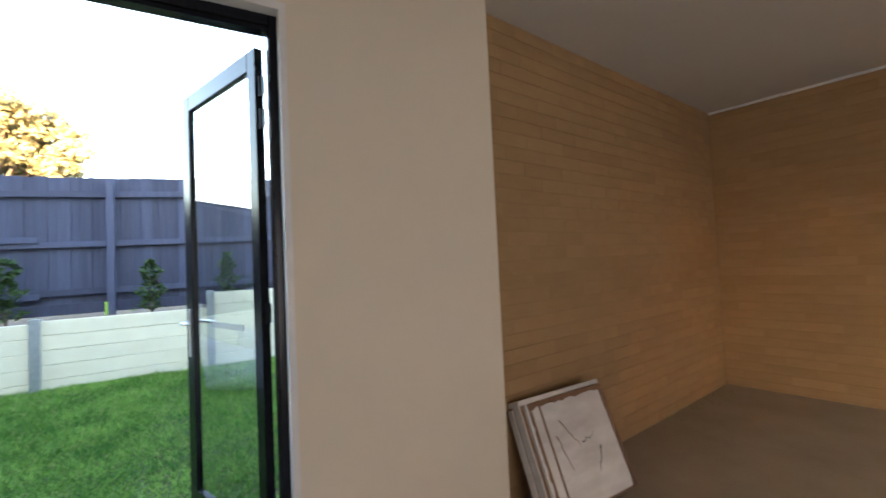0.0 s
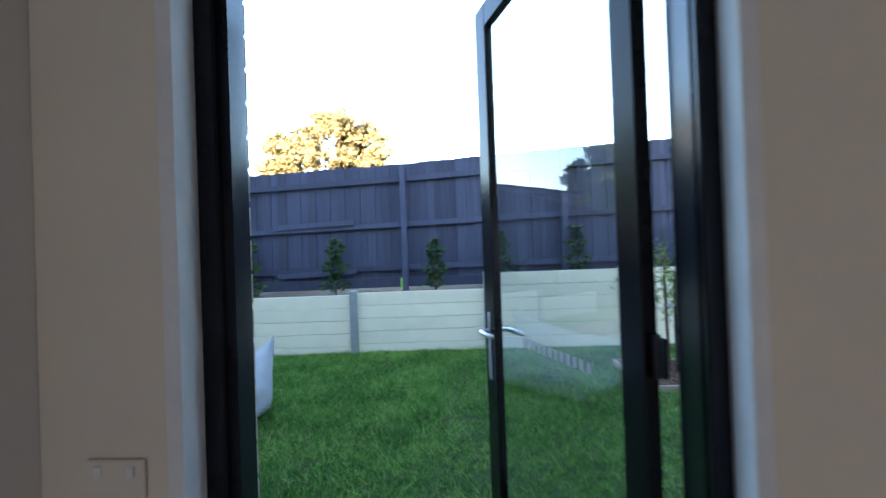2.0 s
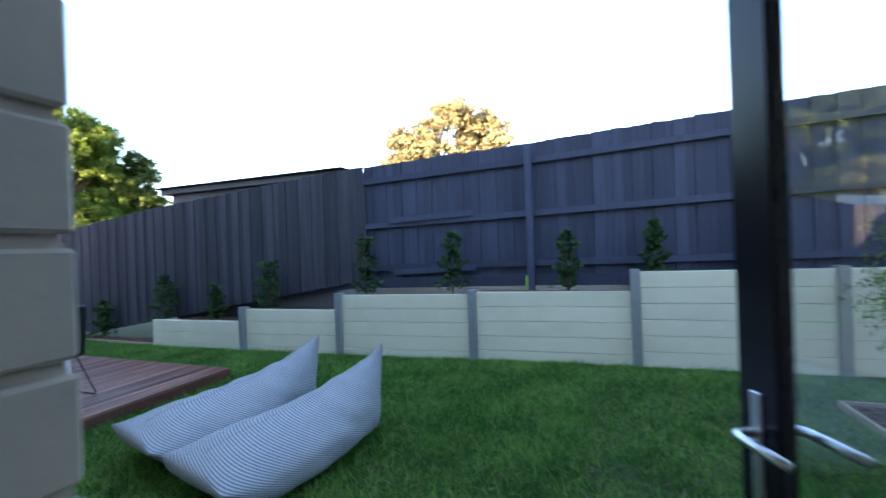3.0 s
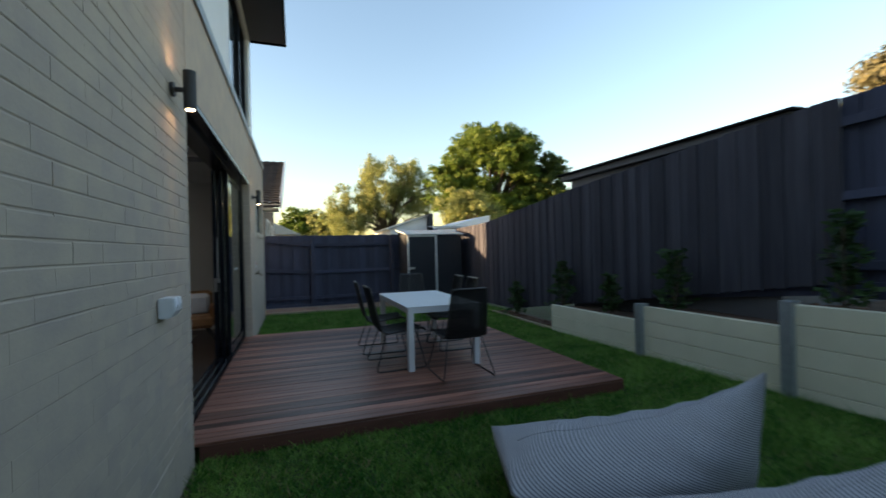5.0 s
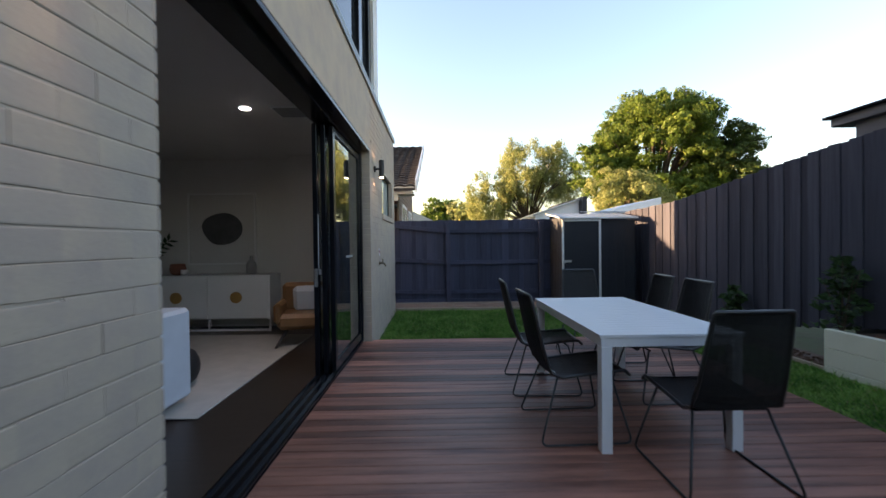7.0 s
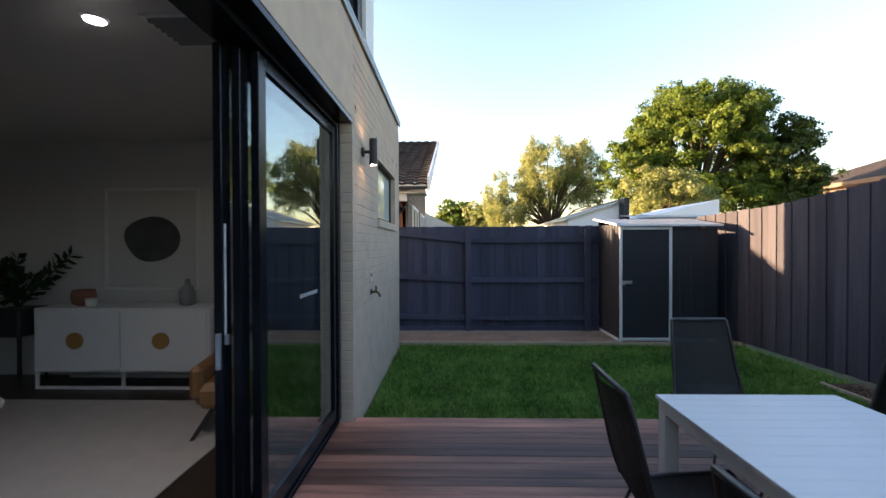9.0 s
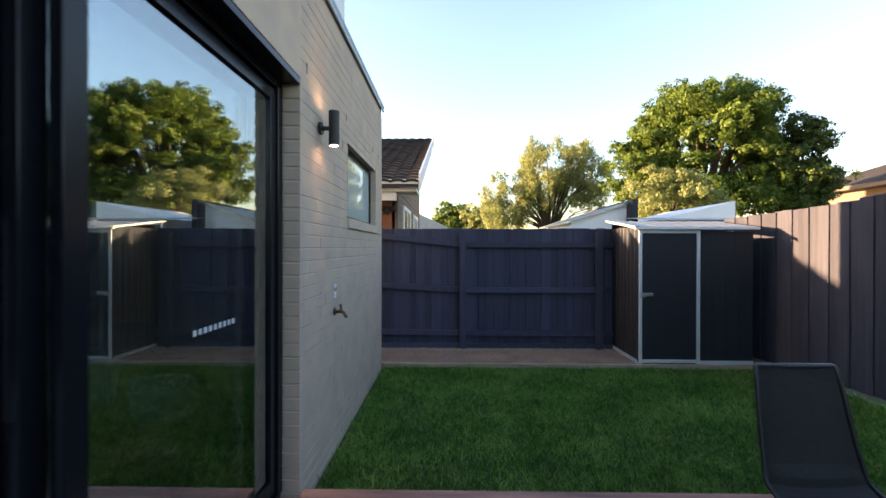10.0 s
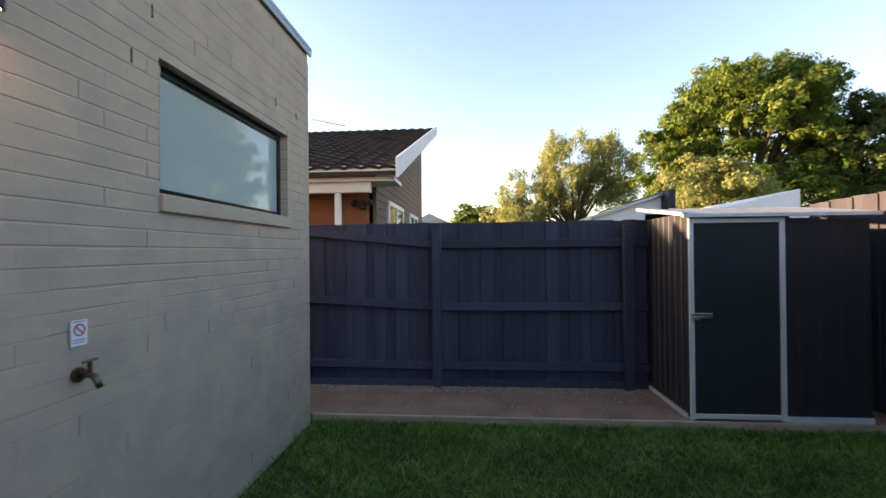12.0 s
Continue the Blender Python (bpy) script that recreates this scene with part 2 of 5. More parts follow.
M["leaf_gum"] = leaf_mat("weeping_tree_leaves", (.15, .20, .060), (.33, .34, .125), .5)
M["leaf_young"] = leaf_mat("young_tree_leaves", (.10, .15, .035), (.20, .25, .075), .4)
M["leaf_gold"] = leaf_mat("golden_tree_leaves", (.115, .115, .062), (.20, .185, .105), .35)
M["leaf_house"] = leaf_mat("house_plant_leaves", (.012, .03, .012), (.02, .05, .02), .1)


# ---- mesh helpers ----
def box(bm, x0, x1, y0, y1, z0, z1, bevel=0.0, m=None):
    v = [bm.verts.new(p) for p in ((x0, y0, z0), (x1, y0, z0), (x1, y1, z0), (x0, y1, z0), (x0, y0, z1), (x1, y0, z1), (x1, y1, z1), (x0, y1, z1))]
    f = [bm.faces.new([v[i] for i in q]) for q in ((3, 2, 1, 0), (4, 5, 6, 7), (0, 1, 5, 4), (1, 2, 6, 5), (2, 3, 7, 6), (3, 0, 4, 7))]
    if bevel:
        e = list({e for q in f for e in q.edges})
        r = bmesh.ops.bevel(bm, geom=e, offset=bevel, segments=1, affect="EDGES", profile=.5)
        v = list({w for q in r["faces"] for w in q.verts} | {w for w in v if w.is_valid})
    if m is not None:
        bmesh.ops.transform(bm, matrix=m, verts=[w for w in v if w.is_valid])
    return v


def boxes(*rows, bevel=0.0):
    bm = bmesh.new()
    for r in rows:
        box(bm, *r, bevel=bevel)
    return bm


def prism(bm, pts, axis, a, b):
    """A flat outline drawn out along an axis from a to b. pts are the other two coordinates, in xyz order."""
    def at(p, c):
        q = list(p)
        q.insert(axis, c)
        return q
    lo, hi = [bm.verts.new(at(p, a)) for p in pts], [bm.verts.new(at(p, b)) for p in pts]
    n = len(pts)
    for i in range(n):
        bm.faces.new((lo[i], lo[(i + 1) % n], hi[(i + 1) % n], hi[i]))
    bm.faces.new(lo[::-1])
    bm.faces.new(hi)
    bmesh.ops.recalc_face_normals(bm, faces=bm.faces[:])


def lathe(bm, prof, seg=24, at=(0, 0, 0)):
    rings = []
    for r, z in prof:
        rings.append([bm.verts.new((at[0] + r * math.cos(2 * math.pi * i / seg), at[1] + r * math.sin(2 * math.pi * i / seg), at[2] + z)) for i in range(seg)])
    for a, b in zip(rings, rings[1:]):
        for i in range(seg):
            bm.faces.new((a[i], a[(i + 1) % seg], b[(i + 1) % seg], b[i]))
    bm.faces.new(rings[0][::-1])
    bm.faces.new(rings[-1])


def tube(bm, pts, r, seg=8, taper=None):
    """A round bar along points; taper is the end radius."""
    pts = [Vector(p) for p in pts]
    rings = []
    for i, p in enumerate(pts):
        d = (pts[min(i + 1, len(pts) - 1)] - pts[max(i - 1, 0)]).normalized()
        u = d.cross(Vector((0, 0, 1)) if abs(d.z) < .9 else Vector((1, 0, 0))).normalized()
        w = d.cross(u)
        k = i / (len(pts) - 1)
        q = r if taper is None else r + (taper - r) * k
        rings.append([bm.verts.new(p + q * (math.cos(2 * math.pi * j / seg) * u + math.sin(2 * math.pi * j / seg) * w)) for j in range(seg)])
    for a, b in zip(rings, rings[1:]):
        for j in range(seg):
            bm.faces.new((a[j], a[(j + 1) % seg], b[(j + 1) % seg], b[j]))
    bm.faces.new(rings[0][::-1])
    bm.faces.new(rings[-1])


def rounded(pts, r, n=4):
    """A line of points with its corners rounded."""
    pts = [Vector(p) for p in pts]
    out = [pts[0]]
    for a, b, c in zip(pts, pts[1:], pts[2:]):
        p, q = b + (a - b).normalized() * min(r, (a - b).length * .45), b + (c - b).normalized() * min(r, (c - b).length * .45)
        out += [(1 - k / n) ** 2 * p + 2 * (k / n) * (1 - k / n) * b + (k / n) ** 2 * q for k in range(n + 1)]
    return out + [pts[-1]]


def mesh_of(name, bm, material, smooth=False):
    me = bpy.data.meshes.new(name)
    bm.to_mesh(me)
    bm.free()
    if material:
        me.materials.append(material)
    if smooth:
        me.shade_smooth()
    return me


def part(name, bm, material, parent=None, label="", smooth=False, m=None):
    ob = new(name, mesh_of(name, bm, material, smooth))
    if parent is not None:
        ob.parent = parent
    if m is not None:
        ob.matrix_basis = m
    return tagged(ob, label)


def thing(name, m, label, category, group="", kind=""):
    ob = new(name)
    ob.empty_display_size = .1
    ob.matrix_basis = m
    return tagged(ob, label, category, group, kind)


def struct(name, bm, material, label, category, smooth=False):
    return tagged(part(name, bm, material, None, "", smooth), label, category, "", "structure")


def piece(name, me, parent, loc, rot=(0, 0, 0), scale=(1, 1, 1)):
    ob = new(name, me)
    ob.parent = parent
    ob.location, ob.rotation_euler, ob.scale = loc, rot, scale
    return ob


rng = random.Random(7)

# ---- ground ----
def ground_z(x, y):
    return 0.0


bm = bmesh.new()
box(bm, -400, 400, -400, 400, -.6, -.03)
struct("ground", bm, M["turf"], "grassy earth that reaches the horizon", "ground")
struct("lawn_bed", boxes((.0, 5.9, -6, 13.08, -.2, -.012)), M["turf"], "earth under the cut lawn", "lawn")
struct("garden_path", boxes((-3.0, 5.6, 13.12, 14.3, -.2, .055)), M["gravel"], "bare brown crushed-rock strip along the back fence", "path")
e = struct("timber_edging", boxes((-.0, 5.5, 13.085, 13.115, -.1, .062), bevel=.004), M["timber_edge"], "thin weathered timber edging of the lawn", "edging")


# ---- house, outer wall with its openings ----
OPEN = [(.37, 1.42, -.3, 2.66), (5.50, 9.87, -.3, 2.745), (11.10, 12.59, 1.95, 2.65)]   # y0, y1, z0, z1
WY0, WY1, WTOP = -.77, 13.05, 3.60


def wall_cells(y0, y1, z0, z1):
    """The wall's face cut into boxes round the openings."""
    ys = sorted({y0, y1, *[v for o in OPEN for v in o[:2] if y0 < v < y1]})
    out = []
    for a, b in zip(ys, ys[1:]):
        o = [q for q in OPEN if q[0] <= a + 1e-6 and q[1] >= b - 1e-6]
        if not o:
            out.append((a, b, z0, z1))
        else:
            if o[0][2] > z0:
                out.append((a, b, z0, o[0][2]))
            if o[0][3] < z1:
                out.append((a, b, o[0][3], z1))
    return out


house = thing("house_wall", pose(0, 0, 0), "painted brick wall of a modern house", "wall", "", "structure")
part("wall_core", boxes(*[(-.13, -.0095, a, b, c, d) for a, b, c, d in wall_cells(-.77, WY1 - .012, -.3, WTOP)]), M["brick"], house)
part("wall_core", boxes((-6.2, -.13, WY1 - .13, WY1 - .012, -.3, WTOP)), M["mortar"], house)
part("inner_lining", boxes(*[(-.28, -.132, a, b, c, d) for a, b, c, d in wall_cells(-.77, 1.70, 0.03, 3.0)]), M["plaster"], house, "beige plaster lining")
part("inner_lining", boxes(*[(-.28, -.132, a, b, c, d) for a, b, c, d in wall_cells(4.6, 12.9, 0.1, 2.85)]), M["white_wall"], house, "white plaster lining")
part("flashing", boxes((-.16, .025, -.77, WY1 + .02, WTOP, WTOP + .035), (.005, .022, -.77, WY1 + .02, WTOP - .05, WTOP), (-6.2, -.16, WY1 - .15, WY1 + .02, WTOP, WTOP + .035), bevel=.003), M["galv"], house, "grey metal capping")
# sill of the small window, and weep slots in the brick
part("sill", boxes((-.12, .020, 11.10, 12.60, 1.852, 1.945), bevel=.006), M["brick"], house, "painted sloping sill")
for y, z in ((11.05, 2.86), (10.92, 2.575), (12.37, 2.87), (9.99, 2.86), (13.0 - .24, 2.87)):
    part("weep_slot", boxes((-.012, -.0035, y, y + .010, z - .035, z + .035)), M["black_matt"], house, "dark open weep slot")

part("lintel_panel", boxes((-.0095, -.002, 5.49, 9.875, 2.745, WTOP - .052), bevel=.002), M["brick"], house, "smooth painted lintel panel")
part("flat_roof", boxes((-6.2, -.13, -.77, WY1 - .13, 3.40, 3.48)), M["zinc"], house)
# upper storey
up = thing("upper_storey", pose(0, 0, 0), "white rendered upper storey with dark eaves", "house", "", "structure")
# second box: unseen set-back block, added to shade the side fence over the garage
part("wall", boxes((-5.6, -.06, 3.9, 8.3, 3.62, 5.8), (-5.6, -1.7, -6, 3.9, 3.62, 6.6), (-5.6, -.06, 10.75, 11.2, 3.62, 5.8), (-5.6, -.06, 8.3, 10.75, 3.62, 3.74), (-5.6, -.06, 8.3, 10.75, 5.6, 5.8)), M["white_render"], up)
uw = part("window", boxes((-.20, -.10, 8.30, 8.36, 3.74, 5.6), (-.20, -.10, 10.55, 10.75, 3.74, 5.6), (-.20, -.10, 8.36, 10.55, 3.74, 3.80), (-.20, -.10, 8.36, 10.55, 5.54, 5.6), (-.20, -.10, 9.74, 9.80, 3.80, 5.54), bevel=.004), M["black"], up)
part("pane", boxes((-.16, -.15, 8.36, 9.74, 3.80, 5.54)), M["window_glass"], uw)
part("pane", boxes((-.16, -.15, 9.80, 10.55, 3.80, 5.54)), M["window_glass"], uw)
part("soffit", boxes((-5.6, .60, 3.9, 11.22, 5.802, 5.83)), M["grey_render"], up)
part("fascia", boxes((.60, .63, 3.9, 11.25, 5.76, 6.0), (-5.6, .60, 11.22, 11.25, 5.76, 6.0), bevel=.004), M["black"], up, "dark fascia and gutter")
bm = bmesh.new()
prism(bm, [(.62, 6.0), (-5.6, 6.0), (-5.6, 7.2), (-2.6, 7.2)], 1, 3.9, 11.23)
part("roof", bm, M["zinc"], up)

# ---- rooms behind the wall ----
struct("floor_garage", boxes((-6.2, -.13, -6, 1.7, -.25, .03), (-.13, .9, -6, -.772, -.25, .029)), M["concrete"], "dusty bare concrete garage floor", "floor")
struct("ceiling_garage", boxes((-6.2, -.132, -.77, 1.7, 3.0, 3.12), (-6.2, 1.2, -6, -.77, 3.0, 3.12)), M["ceiling"], "plain grey-white plaster ceiling", "ceiling")
struct("wall_garage_side", boxes((-6.2, -.14, 1.702, 1.80, 0, 3.1)), M["white_wall"], "smooth white plaster partition wall", "wall")
# unseen wall; its door opening is assumed, behind the added fill lamp
struct("wall_garage_rear", boxes((-6.3, -6.2, -6, -3.7, 0, 3.0), (-6.3, -6.2, 1.2, 1.8, 0, 3.0), (-6.3, -6.2, -3.7, 1.2, 2.35, 3.0)), M["plaster"], "unseen plaster wall round an assumed open roller door", "wall")
# added out of view, keeps the low sun from entering the garage opening
struct("wall_neighbour_close", boxes((-12.2, -12, -9, 4, 0, 4.4)), M["grey_render"], "unseen plain wall added to block the low sun", "wall")
struct("floor_living", boxes((-6.2, -.325, 4.6, 12.9, -.2, .145)), M["dark_floor"], "dark stained timber floor", "floor")
struct("ceiling_living", boxes((-6.2, -.13, 4.6, 12.9, 2.85, 3.0)), M["white_wall"], "plain white plaster ceiling", "ceiling")
struct("wall_living_end", boxes((-6.2, -1.42, 11.0, 11.15, .15, 2.85), (-1.42, -.282, 10.75, 11.15, .15, 2.85)), M["white_wall"], "white living room end wall with a shallow pier", "wall")
struct("wall_living_rear", boxes((-6.3, -6.2, 4.6, 12.9, 0, 2.85)), M["white_wall"], "white living room rear wall", "wall")
struct("wall_living_start", boxes((-6.2, -.282, 4.5, 4.6, 0, 2.85)), M["white_wall"], "white living room side wall", "wall")

# ---- bare block walls of the garage's storage end ----
def block_wall(name, a, b, z0, z1, label):
    """A wall of long thin brown blocks between two plan points, its face on the side of the room."""
    a, b = Vector((*a, 0)), Vector((*b, 0))
    run = b - a
    w = thing(name, Matrix.Translation(a) @ Matrix.Rotation(math.atan2(run.y, run.x), 4, "Z"), label, "wall", "", "structure")
    n = run.length
    part("wall_core", boxes((-.08, n + .14, .0070, .12, z0, z1)), M["brown_mortar"], w)
    me = mesh_of("block", boxes((0, .38, .003, .012, 0, .0875), bevel=.0008), M["brown_brick"])
    c = 0
    while z0 + c * .09 + .08 < z1:
        x = -(.195 if c % 2 else 0) - .39 * rng.random() * .2
        while x < n:
            x0, x1 = max(x, 0), min(x + .3895, n)
            if x1 - x0 > .03:
                piece("block", me, w, (x0, rng.uniform(-.0006, .0006), z0 + c * .09), (0, 0, 0), ((x1 - x0) / .38, 1, 1))
            x += .39
        c += 1
    return w


block_wall("wall_block_front", (-.20, -.77), (.33, -4.20), .03, 3.0, "bare brown block wall with raked joints")
w = block_wall("wall_block_side", (.33, -4.20), (-3.6, -4.9), .03, 3.0, "bare brown block side wall with dark joints")
part("ceiling_strip", boxes((0, 3.95, -.02, .0, 2.975, 2.998)), M["seal"], w, "thin white cornice strip")
struct("wall_block_close", boxes((-6.2, -3.55, -5.0, -4.9, 0, 3.0)), M["plaster"], "plain closing garage wall", "wall")

# ---- swing door to the yard ----
door = thing("door_1", pose(0, 0, 0), "open black framed glass door of the garage", "door", "", "structure")
part("door_frame", boxes((-.22, -.095, .375, .420, .03, 2.655), (-.22, -.095, 1.365, 1.415, .03, 2.655), (-.22, -.095, .420, 1.365, 2.60, 2.655), bevel=.004), M["black"], door, "black aluminium frame")
part("door_stop", boxes((-.20, -.16, .420, .424, .03, 2.60), (-.20, -.16, 1.345, 1.365, .03, 2.60), (-.20, -.16, .424, 1.345, 2.58, 2.60)), M["black"], door)
part("threshold", boxes((-.27, -.02, .44, 1.355, .0, .045), bevel=.004), M["black"], door)
part("trim", boxes((-.288, -.223, .355, .385, .03, 2.68), (-.288, -.223, 1.404, 1.435, .03, 2.68), (-.288, -.223, .385, 1.404, 2.645, 2.68)), M["seal"], door, "white sealant edge")
LEAF = pose(-.045, .435, .05, 0, 0, 21.5)
leaf = part("door_leaf", boxes((.026, .105, -.022, .022, 0, 2.53), (.865, .965, -.022, .022, 0, 2.53), (.105, .865, -.022, .022, 2.43, 2.53), (.105, .865, -.022, .022, 0, .13), bevel=.003), M["black"], door, "black leaf frame", m=LEAF)
p = part("door_pane", boxes((.095, .875, -.005, .005, .12, 2.44)), M["door_glass"], leaf, "clear glass pane")
p.visible_shadow = False
me = mesh_of("safety_square", boxes((0, .021, .0056, .0066, 0, .034)), M["etched"])
for i in range(12):
    piece("safety_square", me, leaf, (.245 + i * .0345, 0, 1.115))
for s in (1, -1):
    bm = bmesh.new()
    tube(bm, rounded([(.915, s * .022, 1.13), (.915, s * .072, 1.13), (.785, s * .072, 1.13)], .02), .010, 10)
    part("lever_handle", bm, M["steel"], leaf, "polished steel lever", smooth=True)
    part("handle_plate", boxes((.902, .928, min(s * .022, s * .028), max(s * .022, s * .028), .92, 1.21), bevel=.002), M["steel"], leaf, "slim steel plate")
for z in (.25, 1.17, 2.12, 2.28):
    bm = bmesh.new()
    tube(bm, [(.012, 0, z), (.012, 0, z + .10)], .013, 10)
    box(bm, -.02, .026, -.004, .004, z + .005, z + .095)
    part("hinge", bm, M["black"], leaf, smooth=False)

outlet = thing("power_outlet", pose(-.281, 1.54, 1.12), "cream double power outlet plate on beige wall", "power outlet")
part("plate", boxes((-.008, 0, -.058, .058, -.036, .036), bevel=.002), M["plaster"], outlet)
part("rocker", boxes((-.012, -.008, -.04, -.025, .005, .025), bevel=.001), M["seal"], outlet)
part("rocker", boxes((-.012, -.008, .025, .04, .005, .025), bevel=.001), M["seal"], outlet)

# ---- sliding door wall ----
PANEL_Y = (8.365, 8.31, 8.26)
sl = thing("door_2", pose(0, 0, 0), "wide black sliding glass door, stacked open", "sliding door", "", "structure")
part("door_frame", boxes((-.32, -.115, 9.80, 9.862, .13, 2.70), (-.32, -.115, 5.508, 5.545, .13, 2.70), (-.315, -.115, 5.545, 9.80, 2.655, 2.70), bevel=.004), M["black"], sl, "black aluminium frame")
part("head_strip", boxes((-.19, -.004, 5.508, 9.862, 2.702, 2.742), bevel=.003), M["black"], sl)
part("track", boxes((-.32, -.112, 5.545, 9.80, .10, .150), (-.297, -.287, 5.545, 9.80, .150, .170), (-.227, -.217, 5.545, 9.80, .150, .170), (-.157, -.147, 5.545, 9.80, .150, .170)), M["black"], sl, "black floor track")
for i, (x, y0) in enumerate(((-.152, PANEL_Y[0]), (-.222, PANEL_Y[1]), (-.292, PANEL_Y[2]))):
    y1 = 9.795 - i * .02
    pn = part("door_panel", boxes((x - .022, x + .022, y0, y0 + .085, .16, 2.64), (x - .022, x + .022, y1 - .07, y1, .16, 2.64), (x - .022, x + .022, y0 + .085, y1 - .07, 2.57, 2.64), (x - .022, x + .022, y0 + .085, y1 - .07, .16, .26), bevel=.003), M["black"], sl, "black panel frame")
    p = part("door_pane", boxes((x - .004, x + .004, y0 + .08, y1 - .065, .255, 2.575)), M["slider_glass"], pn, "clear glass pane")
    p.visible_shadow = False
    if i == 2:
        part("pull_handle", boxes((x - .014, x + .018, y0 - .008, y0, 1.03, 1.21), bevel=.003), M["steel"], pn, "steel flush pull")
        part("lock", boxes((x + .022, x + .045, y0 + .012, y0 + .034, 1.15, 1.20), bevel=.003), M["steel"], pn, "steel snib")
        part("seal_strip", boxes((x + .022, x + .026, y0 + .018, y0 + .030, 1.2, 1.75)), M["seal"], pn)
    if i == 0:
        me = mesh_of("safety_square", boxes((x + .0045, x + .0055, 0, .024, 0, .026)), M["etched"])
        for k in range(5, 14):
            piece("safety_square", me, pn, (0, y0 + .42 + k * .040, 1.29))

# small high window
w = thing("window_1", pose(0, 0, 0), "small black framed frosted window in brick", "window", "", "structure")
part("window_frame", boxes((-.115, -.07, 11.10, 11.14, 1.95, 2.65), (-.115, -.07, 12.55, 12.59, 1.95, 2.65), (-.115, -.07, 11.14, 12.55, 1.95, 1.985), (-.115, -.07, 11.14, 12.55, 2.60, 2.65), bevel=.003), M["black"], w)
part("pane", boxes((-.10, -.09, 11.13, 12.56, 1.975, 2.61)), M["frosted"], w, "pale frosted pane")

# ---- deck ----
deck = thing("deck", pose(0, 0, 0), "low merbau timber deck beside the house", "deck", "", "structure")
part("fascia_board", boxes((.02, 3.92, 5.545, 5.567, -.02, .104), (3.90, 3.922, 5.569, 9.91, -.02, .104), bevel=.003), M["deck_side"], deck, "dark red fascia board")
part("joists", boxes(*[(x, x + .045, 5.575, 9.90, -.01, .105) for x in (.1, .9, 1.7, 2.5, 3.3, 3.82)]), M["deck_side"], deck)
me = mesh_of("deck_board", boxes((.0, 3.92, 0, .0915, 0, .022), bevel=.002), M["deck"])
y = 5.547
while y + .09 < 9.93:
    inset = .012 if y > 9.77 else -.106
    piece("deck_board", me, deck, (inset, y, .107 + rng.uniform(-.0012, .0012)), (0, 0, 0), ((3.92 - inset + rng.uniform(-.003, .003)) / 3.92, 1, 1))
    y += .0945

# ---- retaining wall of concrete sleepers between steel posts ----
def fence_x(y):
    return 5.42 + (14.1 - y) * .0545


WALL_Y, WALL_X = (-5.7, .66, 2.74, 4.80, 6.62, 8.65), (5.95, 5.58, 5.44, 5.27, 5.20, 5.09)


def wall_x(y):
    return float(np.interp(y, WALL_Y, WALL_X))


rw = thing("retaining_wall", pose(0, 0, 0), "stepped cream concrete sleeper retaining wall", "retaining wall", "", "structure")
RP = [(8.65, .46), (6.62, .68), (4.80, .92), (2.74, .945), (.66, 1.18), (-1.45, 1.20), (-3.6, 1.25), (-5.7, 1.3)]
for (y0, _), (y1, top) in zip(RP, RP[1:]):
    x0, x1 = wall_x(y0), wall_x(y1)
    top = .47 if y0 > 8 else .675 if y0 > 6 else .905 if y0 > 4.5 else .935 if y0 > 2 else 1.18
    ln = math.hypot(x1 - x0, y1 - y0)
    z = top
    while z > -.12:
        sp = part("sleeper", boxes((.03, ln - .03, 0, .075, 0, .196), bevel=.006), M["sleeper"], rw, m=pose(x0, y0, z - .198, 0, 0, math.degrees(math.atan2(y1 - y0, x1 - x0))))
        z -= .2
    if y0 < 8:
        pt = top + .03
        part("post", boxes((-.035, .115, -.055, .055, -.2, pt), bevel=.004), M["galv"], rw, "galvanised steel post", m=pose(x0 - .02, y0, 0))
bm = bmesh.new()
for (y0, t0), (y1, t1) in zip(RP, RP[1:]):
    t = .40 if y0 > 8 else .60 if y0 > 6 else .84 if y0 > 4.5 else .90 if y0 > 2 else 1.1
    prism(bm, [(wall_x(y0) + .06, y0), (wall_x(y1) + .06, y1), (8.6, y1), (8.6, y0)], 2, -.3, t)
struct("garden_bed", bm, M["soil"], "dark mulched soil behind the retaining wall", "garden bed")
struct("garden_bed_low", boxes((5.16, 5.6, 8.62, 11.2, -.2, .015)), M["soil"], "narrow soil bed below the fence", "garden bed")
struct("bed_edging", boxes((5.12, 5.155, 8.6, 11.2, -.1, .04), bevel=.004), M["timber_edge"], "thin timber edging of the bed", "edging")

